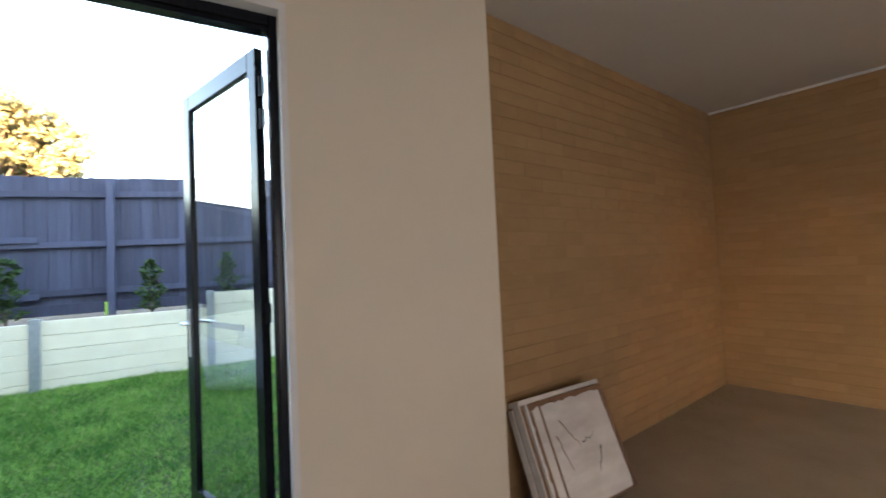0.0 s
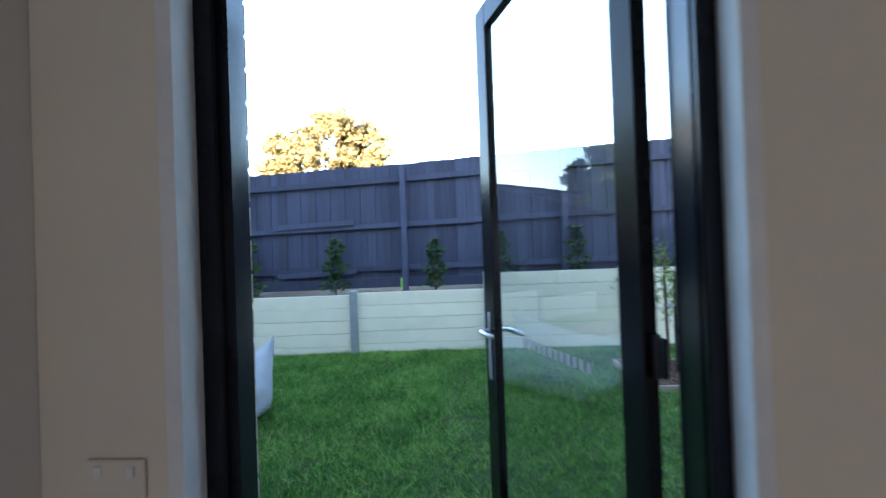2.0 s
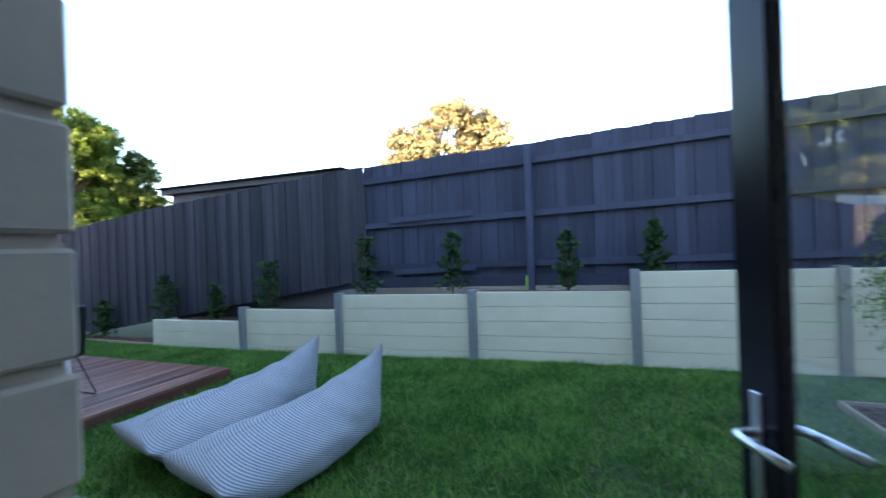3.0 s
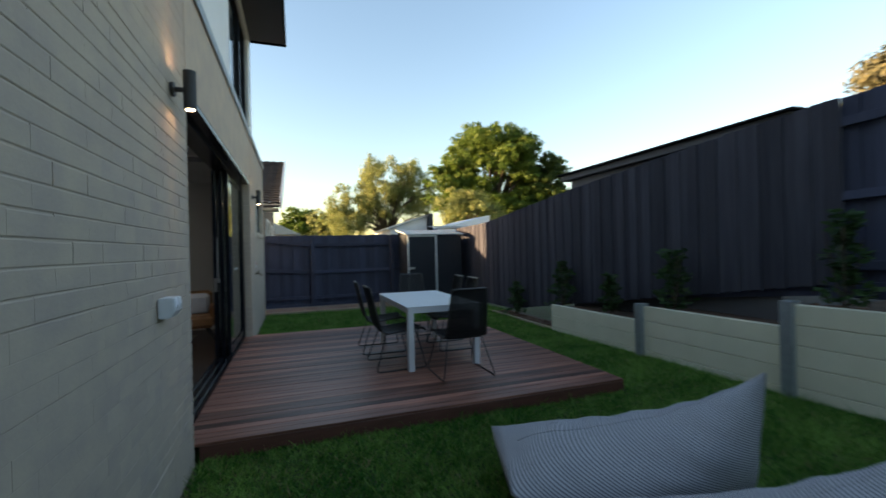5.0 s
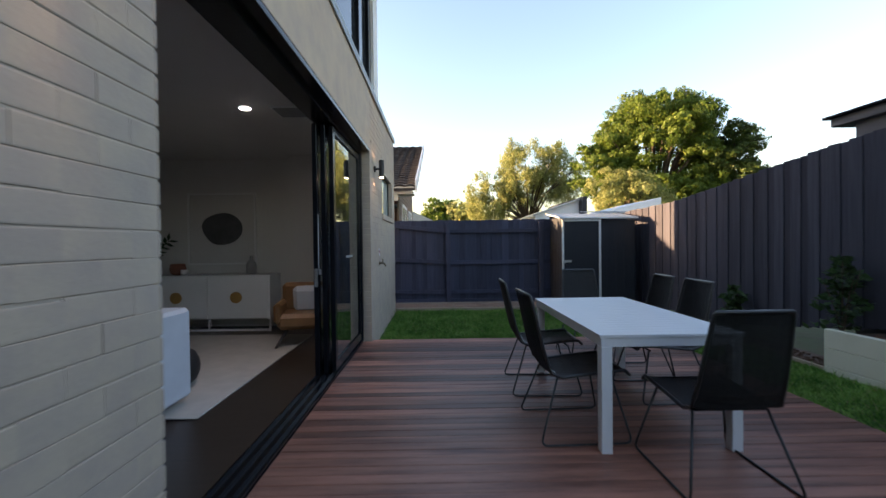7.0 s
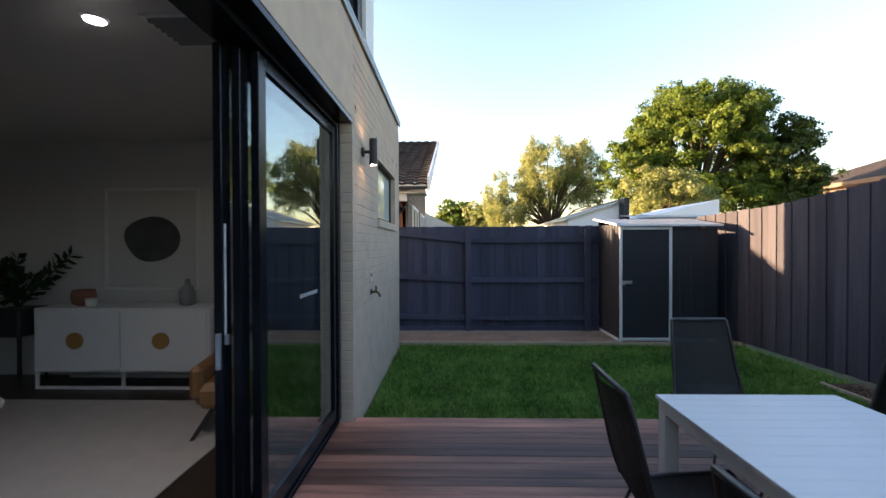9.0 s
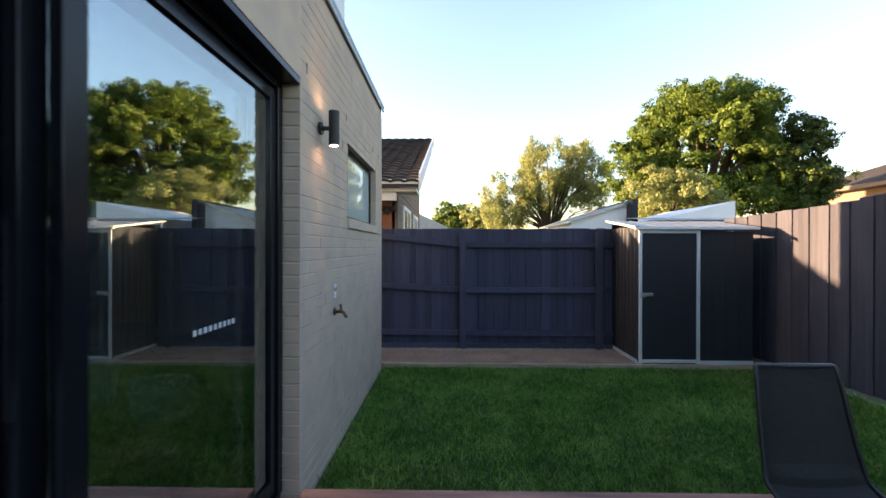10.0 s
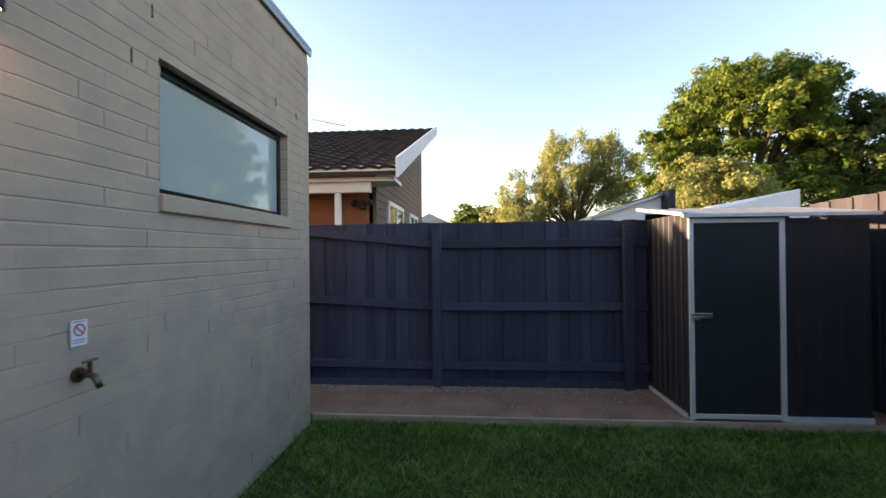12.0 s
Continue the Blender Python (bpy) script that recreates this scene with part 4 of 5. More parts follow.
def bean_bag(m, seed, label, ln=1.62):
    """A filled four-cornered bag: one end closes in an upright seam, the other in a lying seam."""
    t = thing("bean_bag", m, label, "bean bag", "striped bean bags on the lawn")
    bm = bmesh.new()
    ns, na = 44, 40
    rings = []
    for i in range(ns + 1):
        s = i / ns
        fill = math.sin(math.pi * s) ** .5
        top = .40 + .06 * s + .27 * s ** 3
        low = 0.0
        if s < .22:
            e = (1 - s / .22) ** 2
            top, low = top - .09 * e, .25 * e
        hb, zc = (top - low) / 2, (top + low) / 2
        a = .40 * (1 - s ** 2.2) ** .8 + .012 + .03 * fill
        ring = []
        for j in range(na):
            q = 2 * math.pi * j / na
            cx, cz = math.cos(q), math.sin(q)
            k = 2.0 + .3 * (1 - s)
            y = a * math.copysign(abs(cx) ** (2 / k), cx)
            z = hb * math.copysign(abs(cz) ** (2 / (2.6 if cz < 0 else 1.5 + .4 * (1 - s))), cz)
            x = s * ln + (.03 * math.sin(q * 2) if 0 < i < ns else 0) - .10 * (1 - cz) * s * .5
            p = Vector((x, y, zc + z))
            wr = noise.noise(Vector((x * 3 + seed, y * 2, p.z * 9))) * .014 + noise.noise(Vector((x * 9 + p.z * 12, y * 3 + seed, p.z * 3))) * .009
            fold = math.exp(-((s - .68) / .12) ** 2) * math.sin((p.z * 34 + x * 13)) * .009
            p += Vector((0, cx, cz)) * (wr + fold) * (fill ** .6)
            p.z = max(p.z, .004)
            ring.append(bm.verts.new(p))
        rings.append(ring)
    for a, b in zip(rings, rings[1:]):
        for j in range(na):
            bm.faces.new((a[j], a[(j + 1) % na], b[(j + 1) % na], b[j]))
    bm.faces.new(rings[0][::-1])
    bm.faces.new(rings[-1])
    bmesh.ops.recalc_face_normals(bm, faces=bm.faces[:])
    crest = [Vector(rings[i][na // 4].co) for i in range(3, ns + 1)]
    end = [Vector(rings[ns][j].co) for j in range(na // 4, na // 4 * 3 + 1, 3)]
    part("cover", bm, M["stripes"], t, smooth=True)
    sb_ = bmesh.new()
    tube(sb_, end, .006, 6)
    part("seam", sb_, M["stripes"], t, "upright stitched seam", smooth=True)
    sb_ = bmesh.new()
    tube(sb_, crest, .004, 6)
    part("piping", sb_, M["stripes"], t, smooth=True)
    return t


bean_bag(pose(1.62, 3.42, -.005, 0, 0, -17.5), 3, "striped grey and white bean bag on the lawn")
bean_bag(pose(1.86, 4.30, -.005, 0, 0, -18.5), 9, "striped grey and white bean bag near the deck")

# ---- dining table and chairs on the deck ----
DZ = .1296
tb = thing("dining_table", pose(2.352, 7.53, DZ), "white metal outdoor table with slatted top on deck", "table")
part("apron", boxes((-.44, .44, -.86, -.835, .665, .722), (-.44, .44, .835, .86, .665, .722), (-.44, -.415, -.835, .835, .665, .722), (.415, .44, -.835, .835, .665, .722), bevel=.002), M["white_metal"], tb)
me = mesh_of("slat", boxes((-.452, .452, 0, .0775, 0, .02), bevel=.002), M["white_metal"])
for i in range(22):
    piece("slat", me, tb, (0, -.869 + i * .0790, .722))
for x in (-.44, .372):
    for y in (-.86, .792):
        part("leg", boxes((x, x + .068, y, y + .068, 0, .665), bevel=.003), M["white_metal"], tb)


def sling_mat(name, axis):
    """Black woven cord, open between the strands that run across the chair."""
    m = mat(name, (.013, .013, .014), (.02, .02, .021), .7, scale=30, fine=240, bump=.4)
    n, l = m.node_tree.nodes, m.node_tree.links
    tr, ms = n.new("ShaderNodeBsdfTransparent"), n.new("ShaderNodeMixShader")
    wv = n.new("ShaderNodeTexWave")
    wv.bands_direction = axis
    wv.inputs["Scale"].default_value = 36.0
    l.new(n["Texture Coordinate"].outputs["Object"], wv.inputs["Vector"])
    mr = n.new("ShaderNodeMapRange")
    mr.inputs["From Min"].default_value, mr.inputs["From Max"].default_value = .84, .98
    mr.inputs["To Max"].default_value = .22
    l.new(wv.outputs["Color"], mr.inputs[0])
    l.new(mr.outputs[0], ms.inputs[0])
    l.new(n["Principled BSDF"].outputs[0], ms.inputs[1])
    l.new(tr.outputs[0], ms.inputs[2])
    l.new(ms.outputs[0], n["Material Output"].inputs[0])
    return m


SLING = {"seat": sling_mat("black_woven_seat", "Y"), "backrest": sling_mat("black_woven_back", "Z")}


def chair_model(m, label):
    """Sled-base wire chair with a woven sling; the back is at -y, the front at +y."""
    t = thing("outdoor_chair", m, label, "chair", "black chairs round the white table")

    def curve(k):
        """Side line of the sling, from the front lip over the seat up the back."""
        pts = [(.31, .435), (.28, .465), (.05, .445), (-.14, .425), (-.21, .455), (-.255, .60), (-.30, .80), (-.335, .955), (-.345, .965)]
        f = k * (len(pts) - 1)
        i = min(int(f), len(pts) - 2)
        return [pts[i][q] + (pts[i + 1][q] - pts[i][q]) * (f - i) for q in (0, 1)]

    for name, k0, k1 in (("seat", 0, .5), ("backrest", .5, 1.0)):
        bm = bmesh.new()
        n = 16
        rows = []
        for i in range(n + 1):
            k = k0 + (k1 - k0) * i / n
            y, z = curve(k)
            w = .235 - .052 * max(0, k - .5) * 2
            row = []
            for j in range(9):
                u = j / 4 - 1
                sag = -.022 * (1 - u * u) * (1 if k < .55 else .3)
                row.append(bm.verts.new((u * w, y - (.03 * (1 - u * u) if k > .55 else 0), z + sag)))
            rows.append(row)
        for a, b in zip(rows, rows[1:]):
            for j in range(8):
                bm.faces.new((a[j], a[j + 1], b[j + 1], b[j]))
        bmesh.ops.solidify(bm, geom=bm.faces[:], thickness=.006)
        part(name, bm, SLING[name], t, "woven black cord " + name)
    bm = bmesh.new()
    side = [curve(k / 24) for k in range(25)]
    line = [(-(.235 - .052 * max(0, k / 24 - .5) * 2), *side[k]) for k in range(25)]
    tube(bm, line + [(-line[i][0], line[i][1], line[i][2]) for i in range(24, -1, -1)] + [line[0]], .011, 8)
    part("sling_frame", bm, M["chair_steel"], t, "black steel loop", smooth=True)
    for s in (-1, 1):
        bm = bmesh.new()
        tube(bm, rounded([(s * .20, .20, .42), (s * .295, .30, .008), (s * .295, -.30, .008), (s * .20, -.16, .42)], .05), .0075, 8)
        part("leg", bm, M["chair_steel"], t, smooth=True)
    for y in (.19, -.15):
        bm = bmesh.new()
        tube(bm, [(-.205, y, .415), (.205, y, .415)], .007, 7)
        part("stretcher", bm, M["black"], t)
    return t


ch = chair_model(pose(2.45, 6.46, DZ, 0, 0, 0), "black woven cord chair at the end of the table")
for x, y, a, lb in ((1.85, 7.08, -88, "black woven cord chair along the table's house side"), (1.84, 7.95, -92, "black woven cord chair along the table's house side"),
                    (2.83, 7.72, 90, "black woven cord chair along the table's fence side"), (2.83, 8.30, 88, "black woven cord chair along the table's fence side"), (2.65, 8.98, 180, "black woven cord chair at the far end of the table")):
    tagged(copy_thing(ch, pose(x, y, DZ, 0, 0, a)), lb)

# ---- garden shed ----
sh = thing("garden_shed", pose(0, 0, 0), "charcoal steel garden shed with silver trim", "shed")


def ribbed(x0, x1, z0, z1, y, step, amp):
    """Ribbed sheet in the x-z plane, facing -y."""
    bm = bmesh.new()
    xs, k = [], 0
    x = x0
    while x < x1:
        for dx, a in ((0, 0), (step * .62, 0), (step * .70, amp), (step * .92, amp)):
            if x + dx < x1:
                xs.append((x + dx, a))
        x += step
    xs.append((x1, 0))
    front, back = [(u, y - a) for u, a in xs], [(u, y - a + .004) for u, a in xs]
    q = [[bm.verts.new((u, v, z)) for u, v in line] for line in (front, back) for z in (z0, z1)]
    for i in range(len(xs) - 1):
        bm.faces.new((q[0][i], q[0][i + 1], q[1][i + 1], q[1][i]))
        bm.faces.new((q[2][i + 1], q[2][i], q[3][i], q[3][i + 1]))
        bm.faces.new((q[1][i], q[1][i + 1], q[3][i + 1], q[3][i]))
        bm.faces.new((q[0][i + 1], q[0][i], q[2][i], q[2][i + 1]))
    bm.faces.new((q[0][0], q[1][0], q[3][0], q[2][0]))
    bm.faces.new((q[0][-1], q[2][-1], q[3][-1], q[1][-1]))
    return bm


part("front_sheet", ribbed(4.42, 5.16, .09, 1.90, 13.15, .186, .003), M["shed"], sh)
b2 = ribbed(0, 1.0, .09, 1.98, 0, .125, .006)
part("side_sheet", b2, M["shed"], sh, m=pose(3.575, 14.14, 0, 0, 0, -90))
part("rear_sheet", boxes((3.58, 5.16, 14.13, 14.14, .03, 2.05)), M["shed"], sh)
part("base_rail", boxes((4.42, 5.16, 13.13, 13.155, .0, .105)), M["shed_trim"], sh, "silver base channel")
part("base_rail", boxes((3.555, 3.58, 13.165, 14.14, .06, .105)), M["shed_trim"], sh, "silver base channel")
dr = part("door", boxes((3.62, 4.37, 13.138, 13.141, .12, 1.88)), M["shed"], sh, "charcoal sheet door")
part("door_frame", boxes((3.575, 3.62, 13.125, 13.16, .06, 1.925), (4.37, 4.42, 13.125, 13.16, .06, 1.925), (3.62, 4.37, 13.125, 13.16, 1.88, 1.925), (3.62, 4.37, 13.125, 13.16, .075, .12), bevel=.003), M["shed_trim"], sh, "silver door frame")
part("latch", boxes((3.59, 3.77, 13.105, 13.125, 1.00, 1.05), (3.60, 3.66, 13.095, 13.106, .985, 1.02), bevel=.003), M["steel"], dr, "silver slide latch")
bm = ribbed(0, 1.66, 0, 1.08, 0, .19, .012)
part("roof", bm, M["zinc"], sh, "grey ribbed roof sheet", m=Matrix.Translation((3.53, 13.08, 1.955)) @ Matrix.Rotation(radians(-82.0), 4, "X"))
part("roof_trim", boxes((3.50, 5.20, 13.065, 13.09, 1.93, 1.965), bevel=.003), M["shed_trim"], sh, "silver front trim")
bm = bmesh.new()
prism(bm, [(13.07, 1.945), (14.18, 2.095), (14.18, 2.125), (13.07, 1.975)], 0, 3.49, 3.515)
part("roof_trim", bm, M["shed_trim"], sh, "silver side trim")

# ---- wall lamps, socket, tap, notice ----
def wall_lamp(y, z, label):
    t = thing("wall_lamp", pose(0, y, z), label, "wall lamp", "black up and down wall lamps")
    bm = bmesh.new()
    lathe(bm, [(.034, -.125), (.038, -.123), (.038, .123), (.034, .125)], 24, (.105, 0, 0))
    part("tube", bm, M["black_matt"], t, "black metal tube", smooth=False)
    bm = bmesh.new()
    tube(bm, [(0.0, 0, 0), (.02, 0, 0)], .045, 20)
    part("wall_plate", bm, M["black_matt"], t)
    bm = bmesh.new()
    tube(bm, [(.018, 0, 0), (.07, 0, 0)], .016, 12)
    part("arm", bm, M["black_matt"], t)
    for s in (-1, 1):
        bm = bmesh.new()
        lathe(bm, [(.026, s * .1255 - .0006), (.026, s * .1255 + .0006)], 20, (.105, 0, 0))
        part("lamp_lens", bm, M["lamp_glow"], t, "warm glowing lens")
        lamp("wall_lamp_beam", "SPOT", look((.105, y, z + s * .135), (.070, y, z + s * 1.0)), 1.8, (1.0, .66, .36), spot=36)
    return t


wall_lamp(5.10, 2.585, "black tube wall lamp, lit warm, on brick")
wall_lamp(10.25, 2.535, "black tube wall lamp, lit warm, on brick")

so = thing("outdoor_socket", pose(0, 4.80, 1.225), "white weatherproof double power socket on brick", "power socket")
bm = bmesh.new()
prism(bm, [(0, -.055), (.055, -.055), (.085, -.01), (.075, .06), (0, .06)], 1, -.08, .08)
bmesh.ops.bevel(bm, geom=bm.edges[:], offset=.006, segments=2, affect="EDGES")
part("housing", bm, M["socket"], so)
for y in (-.036, .036):
    part("flap", boxes((-.004, .006, y - .032, y + .032, -.028, .028), bevel=.004), M["white_metal"], so, "hinged clear-grey flap", m=pose(.079, 0, .03, 0, -8, 0))
    part("switch", boxes((-.003, .005, y - .01, y + .01, -.009, .009), bevel=.002), M["ceramic"], so, m=pose(.084, 0, .012, 0, -8, 0))

tp = thing("garden_tap", pose(0, 10.645, 1.15), "weathered brass garden tap on brick", "tap")
bm = bmesh.new()
tube(bm, [(0, 0, 0), (.012, 0, 0)], .03, 18)
part("flange", bm, M["bronze"], tp)
bm = bmesh.new()
tube(bm, rounded([(.01, 0, 0), (.075, 0, 0), (.10, 0, -.05)], .025), .013, 10)
part("spout", bm, M["bronze"], tp, smooth=True)
bm = bmesh.new()
tube(bm, [(.055, 0, .0), (.055, 0, .055)], .009, 10)
tube(bm, [(.055, -.032, .058), (.055, .032, .058)], .006, 8)
part("handle", bm, M["bronze"], tp, "small cross handle")
nt = thing("tap_notice", pose(.002, 10.65, 1.318), "small white recycled-water notice on brick", "notice")
part("sheet", boxes((0, .002, -.036, .036, -.052, .052)), M["label"], nt)
bm = bmesh.new()
ring = [(.0225 * math.cos(q / 16 * 6.2832), .0225 * math.sin(q / 16 * 6.2832)) for q in range(17)]
tube(bm, [(.003, a, b + .012) for a, b in ring], .003, 5)
tube(bm, [(.003, -.016, .028), (.003, .016, -.004)], .003, 5)
part("symbol", bm, M["red"], nt, "red prohibition ring")
for y1, z1 in ((.028, .045), (.026, -.028), (.020, -.038)):
    part("text_bar", boxes((.002, .003, -.027, y1, z1 - .002, z1 + .002)), M["purple"], nt)

# ---- pack of tiles leaning in the garage ----
bx = thing("tile_carton", pose(-.50, -1.245, .03, 0, 0, 4), "opened brown carton of white marble tiles leaning", "carton")
TILT = pose(0, 0, 0, 0, 23, 0)
part("carton", boxes((.0, .10, -.355, .355, .012, .64), bevel=.004), M["carton"], bx, m=TILT)
part("tile", boxes((-.014, -.002, -.325, .312, .03, .615), bevel=.002), M["marble"], bx, "white tile with grey veins", m=TILT)


def ragged(y0, y1, z0, z1, seed):
    """A torn strip of board: one long edge straight, the other uneven."""
    q = random.Random(seed)
    up = z1 - z0 > y1 - y0
    n = 18
    one, two = [], []
    for i in range(n + 1):
        k, w = i / n, q.uniform(.35, 1.0)
        one.append((y0, z0 + (z1 - z0) * k) if up else (y0 + (y1 - y0) * k, z1))
        two.append((y0 + (y1 - y0) * w, z0 + (z1 - z0) * k) if up else (y0 + (y1 - y0) * k, z1 - (z1 - z0) * w))
    bm = bmesh.new()
    prism(bm, one + two[::-1], 0, -.019, -.003)
    return bm


part("torn_edge", ragged(-.35, .314, .600, .640, 1), M["carton"], bx, "torn dark brown cardboard edge", m=TILT)
part("torn_edge", ragged(-.352, -.318, .02, .60, 2), M["carton"], bx, "torn dark brown cardboard edge", m=TILT)
part("torn_edge", ragged(.290, .320, .02, .60, 3), M["carton"], bx, "torn dark brown cardboard edge", m=TILT)
part("strap", boxes((-.020, -.001, .316, .332, .012, .645)), M["seal"], bx, "pale packing strap", m=TILT)
part("strap", boxes((-.020, -.001, .218, .228, .012, .645)), M["carton"], bx, "brown packing strap", m=TILT)
for i, (y, z, dy, dz) in enumerate(((.10, .50, -.10, -.16), (-.02, .35, -.12, .03), (.16, .42, -.05, -.20), (-.16, .30, .06, -.12))):
    q = random.Random(i)
    bm = bmesh.new()
    tube(bm, [(-.0145, y + dy * k / 7 + q.uniform(-.010, .010), z + dz * k / 7 + q.uniform(-.012, .012)) for k in range(8)], .0045, 5, .0015)
    part("vein", bm, M["ink"] if i % 2 else M["carton"], bx, "grey-brown marble vein", m=TILT)
part("lid", boxes((-.005, .105, -.36, .36, .642, .672), bevel=.004), M["marble"], bx, "white printed lid edge", m=TILT)
part("flap", boxes((-.004, .05, .357, .365, .012, .66)), M["marble"], bx, "white printed side flap", m=TILT)
part("flap", boxes((.06, .104, .357, .371, .012, .63)), M["marble"], bx, "white printed side flap", m=TILT)
part("flap", boxes((.050, .060, .356, .362, .012, .65)), M["carton"], bx, "brown inner flap edge", m=TILT)

# ---- living room ----
rug = thing("rug", pose(-2.6, 8.72, .15), "large pale woven rug on dark floor", "rug")
part("rug_weave", boxes((-1.75, 1.70, -1.47, 1.47, 0, .012), bevel=.004), M["rug"], rug)
sb = thing("sideboard", pose(-2.57, 10.72, .15), "white sideboard with two round timber pulls", "sideboard")
part("body", boxes((-.93, .93, -.22, .22, .18, .85), bevel=.006), M["white_lacquer"], sb)
for x0, x1 in ((-.90, -.005), (.005, .90)):
    part("door", boxes((x0, x1, -.238, -.222, .20, .825), bevel=.003), M["white_lacquer"], sb)
for x in (-.47, .43):
    bm = bmesh.new()
    tube(bm, [(x, -.238, .515), (x, -.258, .515)], .085, 28)
    part("pull", bm, M["brass"], sb, "round golden timber pull")
part("plinth_frame", boxes((-.93, .93, -.21, -.185, 0, .03), (-.93, .93, .185, .21, 0, .03), (-.93, -.905, -.21, -.185, .03, .18), (.905, .93, -.21, -.185, .03, .18), (-.0125, .0125, -.21, -.185, .03, .18), (-.93, -.905, .185, .21, .03, .18), (.905, .93, .185, .21, .03, .18)), M["white_lacquer"], sb, "slim white metal stand")
ar = thing("framed_print", pose(-2.58, 10.992, 1.72), "white framed print of a dark grey pebble shape", "picture")
part("frame", boxes((-.55, -.52, -.035, 0, -.58, .58), (.52, .55, -.035, 0, -.58, .58), (-.52, .52, -.035, 0, .55, .58), (-.52, .52, -.035, 0, -.58, -.55), bevel=.003), M["white_lacquer"], ar)
part("sheet", boxes((-.52, .52, -.012, -.006, -.55, .55)), M["paper"], ar)
bm = bmesh.new()
prism(bm, [(.305 * math.cos(q) * (1 + .08 * math.cos(2 * q + .6) + .04 * math.sin(3 * q)), .275 * math.sin(q) * (1 + .07 * math.sin(2 * q + 1.0))) for q in [k / 48 * 6.2832 for k in range(48)]], 1, -.0145, -.0125)
part("printed_shape", bm, M["ink"], ar, "dark grey pebble shape")
vs = thing("vase", pose(-2.0, 10.70, 1.0), "grey ceramic bottle vase on the sideboard", "vase")
bm = bmesh.new()
lathe(bm, [(.05, 0), (.075, .02), (.078, .14), (.06, .19), (.026, .225), (.024, .28), (.028, .285)], 24)
part("vase_body", bm, M["ceramic"], vs, smooth=True)
bw = thing("terracotta_bowl", pose(-3.14, 10.70, 1.0), "terracotta pot on the sideboard", "pot")
bm = bmesh.new()
lathe(bm, [(.06, 0), (.10, .03), (.115, .10), (.10, .17), (.088, .17), (.08, .15)], 24)
part("pot_body", bm, M["pot"], bw, smooth=True)
cu = thing("cup", pose(-2.99, 10.62, 1.0), "small white cup on the sideboard", "cup")
bm = bmesh.new()
lathe(bm, [(.035, 0), (.05, .02), (.055, .085), (.05, .085), (.045, .03)], 20)
part("cup_body", bm, M["white_lacquer"], cu, smooth=True)
ps = thing("potted_plant", pose(-3.78, 10.62, .15), "dark leafy plant in a black planter on legs", "plant")
part("planter", boxes((-.17, .17, -.17, .17, .55, .84), bevel=.01), M["black_matt"], ps)
for x in (-.155, .135):
    for y in (-.155, .135):
        part("leg", boxes((x, x + .02, y, y + .02, 0, .55)), M["black_matt"], ps)
g = np.random.default_rng(77)
cc, dd = [], []
bm = bmesh.new()
for k in range(11):
    a, ln, lean = g.uniform(0, 6.283), g.uniform(.35, .68), g.uniform(.25, .95)
    if k < 4:
        a, lean, ln = (0.1, 2.9, .5, 3.4)[k], (1.0, .8, .8, 1.1)[k], (.78, .66, .62, .6)[k]
    ax = np.array([math.cos(a) * lean, math.sin(a) * lean * .5, 1.0])
    ax /= np.linalg.norm(ax)
    tube(bm, [(0, 0, .83), tuple(np.array((0, 0, .83)) + ax * ln * .5 + np.array((0, 0, .03))), tuple(np.array((0, 0, .83)) + ax * ln)], .008, 5, .004)
    for q in np.linspace(.25, 1.05, 9):
        for s in (-1, 1):
            side = np.cross(ax, (0, 1, 0)) * s
            cc.append(np.array((0, 0, .83)) + ax * ln * q + side * .05)
            dd.append(side + ax * .8 + g.normal(size=3) * .2)
part("stem", bm, M["leaf_house"], ps)
leaf_mesh("leaves", np.array(cc), np.array(dd), g.normal(size=(len(cc), 3)), g.uniform(.10, .15, len(cc)), .55, M["leaf_house"], ps, "thick dark green leaves")
ac = thing("armchair", pose(-.88, 9.74, .15, 0, 0, 12), "tan leather armchair on dark splayed legs", "armchair")
part("seat", boxes((-.31, .31, -.30, .30, .22, .42), bevel=.05), M["leather"], ac)
part("backrest", boxes((-.31, .31, .20, .33, .36, .78), bevel=.05), M["leather"], ac)
for x in (-.35, .25):
    part("armrest", boxes((x, x + .10, -.30, .30, .30, .56), bevel=.035), M["leather"], ac)
for x, y in ((-.26, -.26), (.26, -.26), (-.26, .26), (.26, .26)):
    bm = bmesh.new()
    tube(bm, [(x * .7, y * .7, .24), (x * 1.25, y * 1.25, .0)], .022, 8, .014)
    part("leg", bm, M["black_matt"], ac)
cu2 = thing("cushion", pose(-.84, 9.82, .60, 18, 0, 12), "pale cushion in the leather armchair", "cushion")
part("cover", boxes((-.20, .20, -.06, .06, -.05, .32), bevel=.055), M["sofa"], cu2)
sf = thing("sofa", pose(-1.62, 6.75, .162, 0, 0, 0), "pale grey fabric sofa seen from its side", "sofa")
part("base", boxes((-.49, .235, -.82, .61, .05, .36), bevel=.03), M["sofa"], sf)
part("armrest", boxes((-.50, .235, .62, .84, .05, .62), bevel=.04), M["sofa"], sf)
part("armrest", boxes((-.50, .235, -1.05, -.83, .05, .62), bevel=.04), M["sofa"], sf)
part("backrest", boxes((.24, .48, -1.06, .86, .05, .78), bevel=.03), M["sofa"], sf)
for y in (-.9, .7):
    for x in (-.40, .30):
        part("foot", boxes((x, x + .06, y, y + .05, 0, .05)), M["black_matt"], sf)
pf = thing("pouffe", pose(-1.60, 7.98, .162), "dark round pouffe on the rug", "pouffe")
bm = bmesh.new()
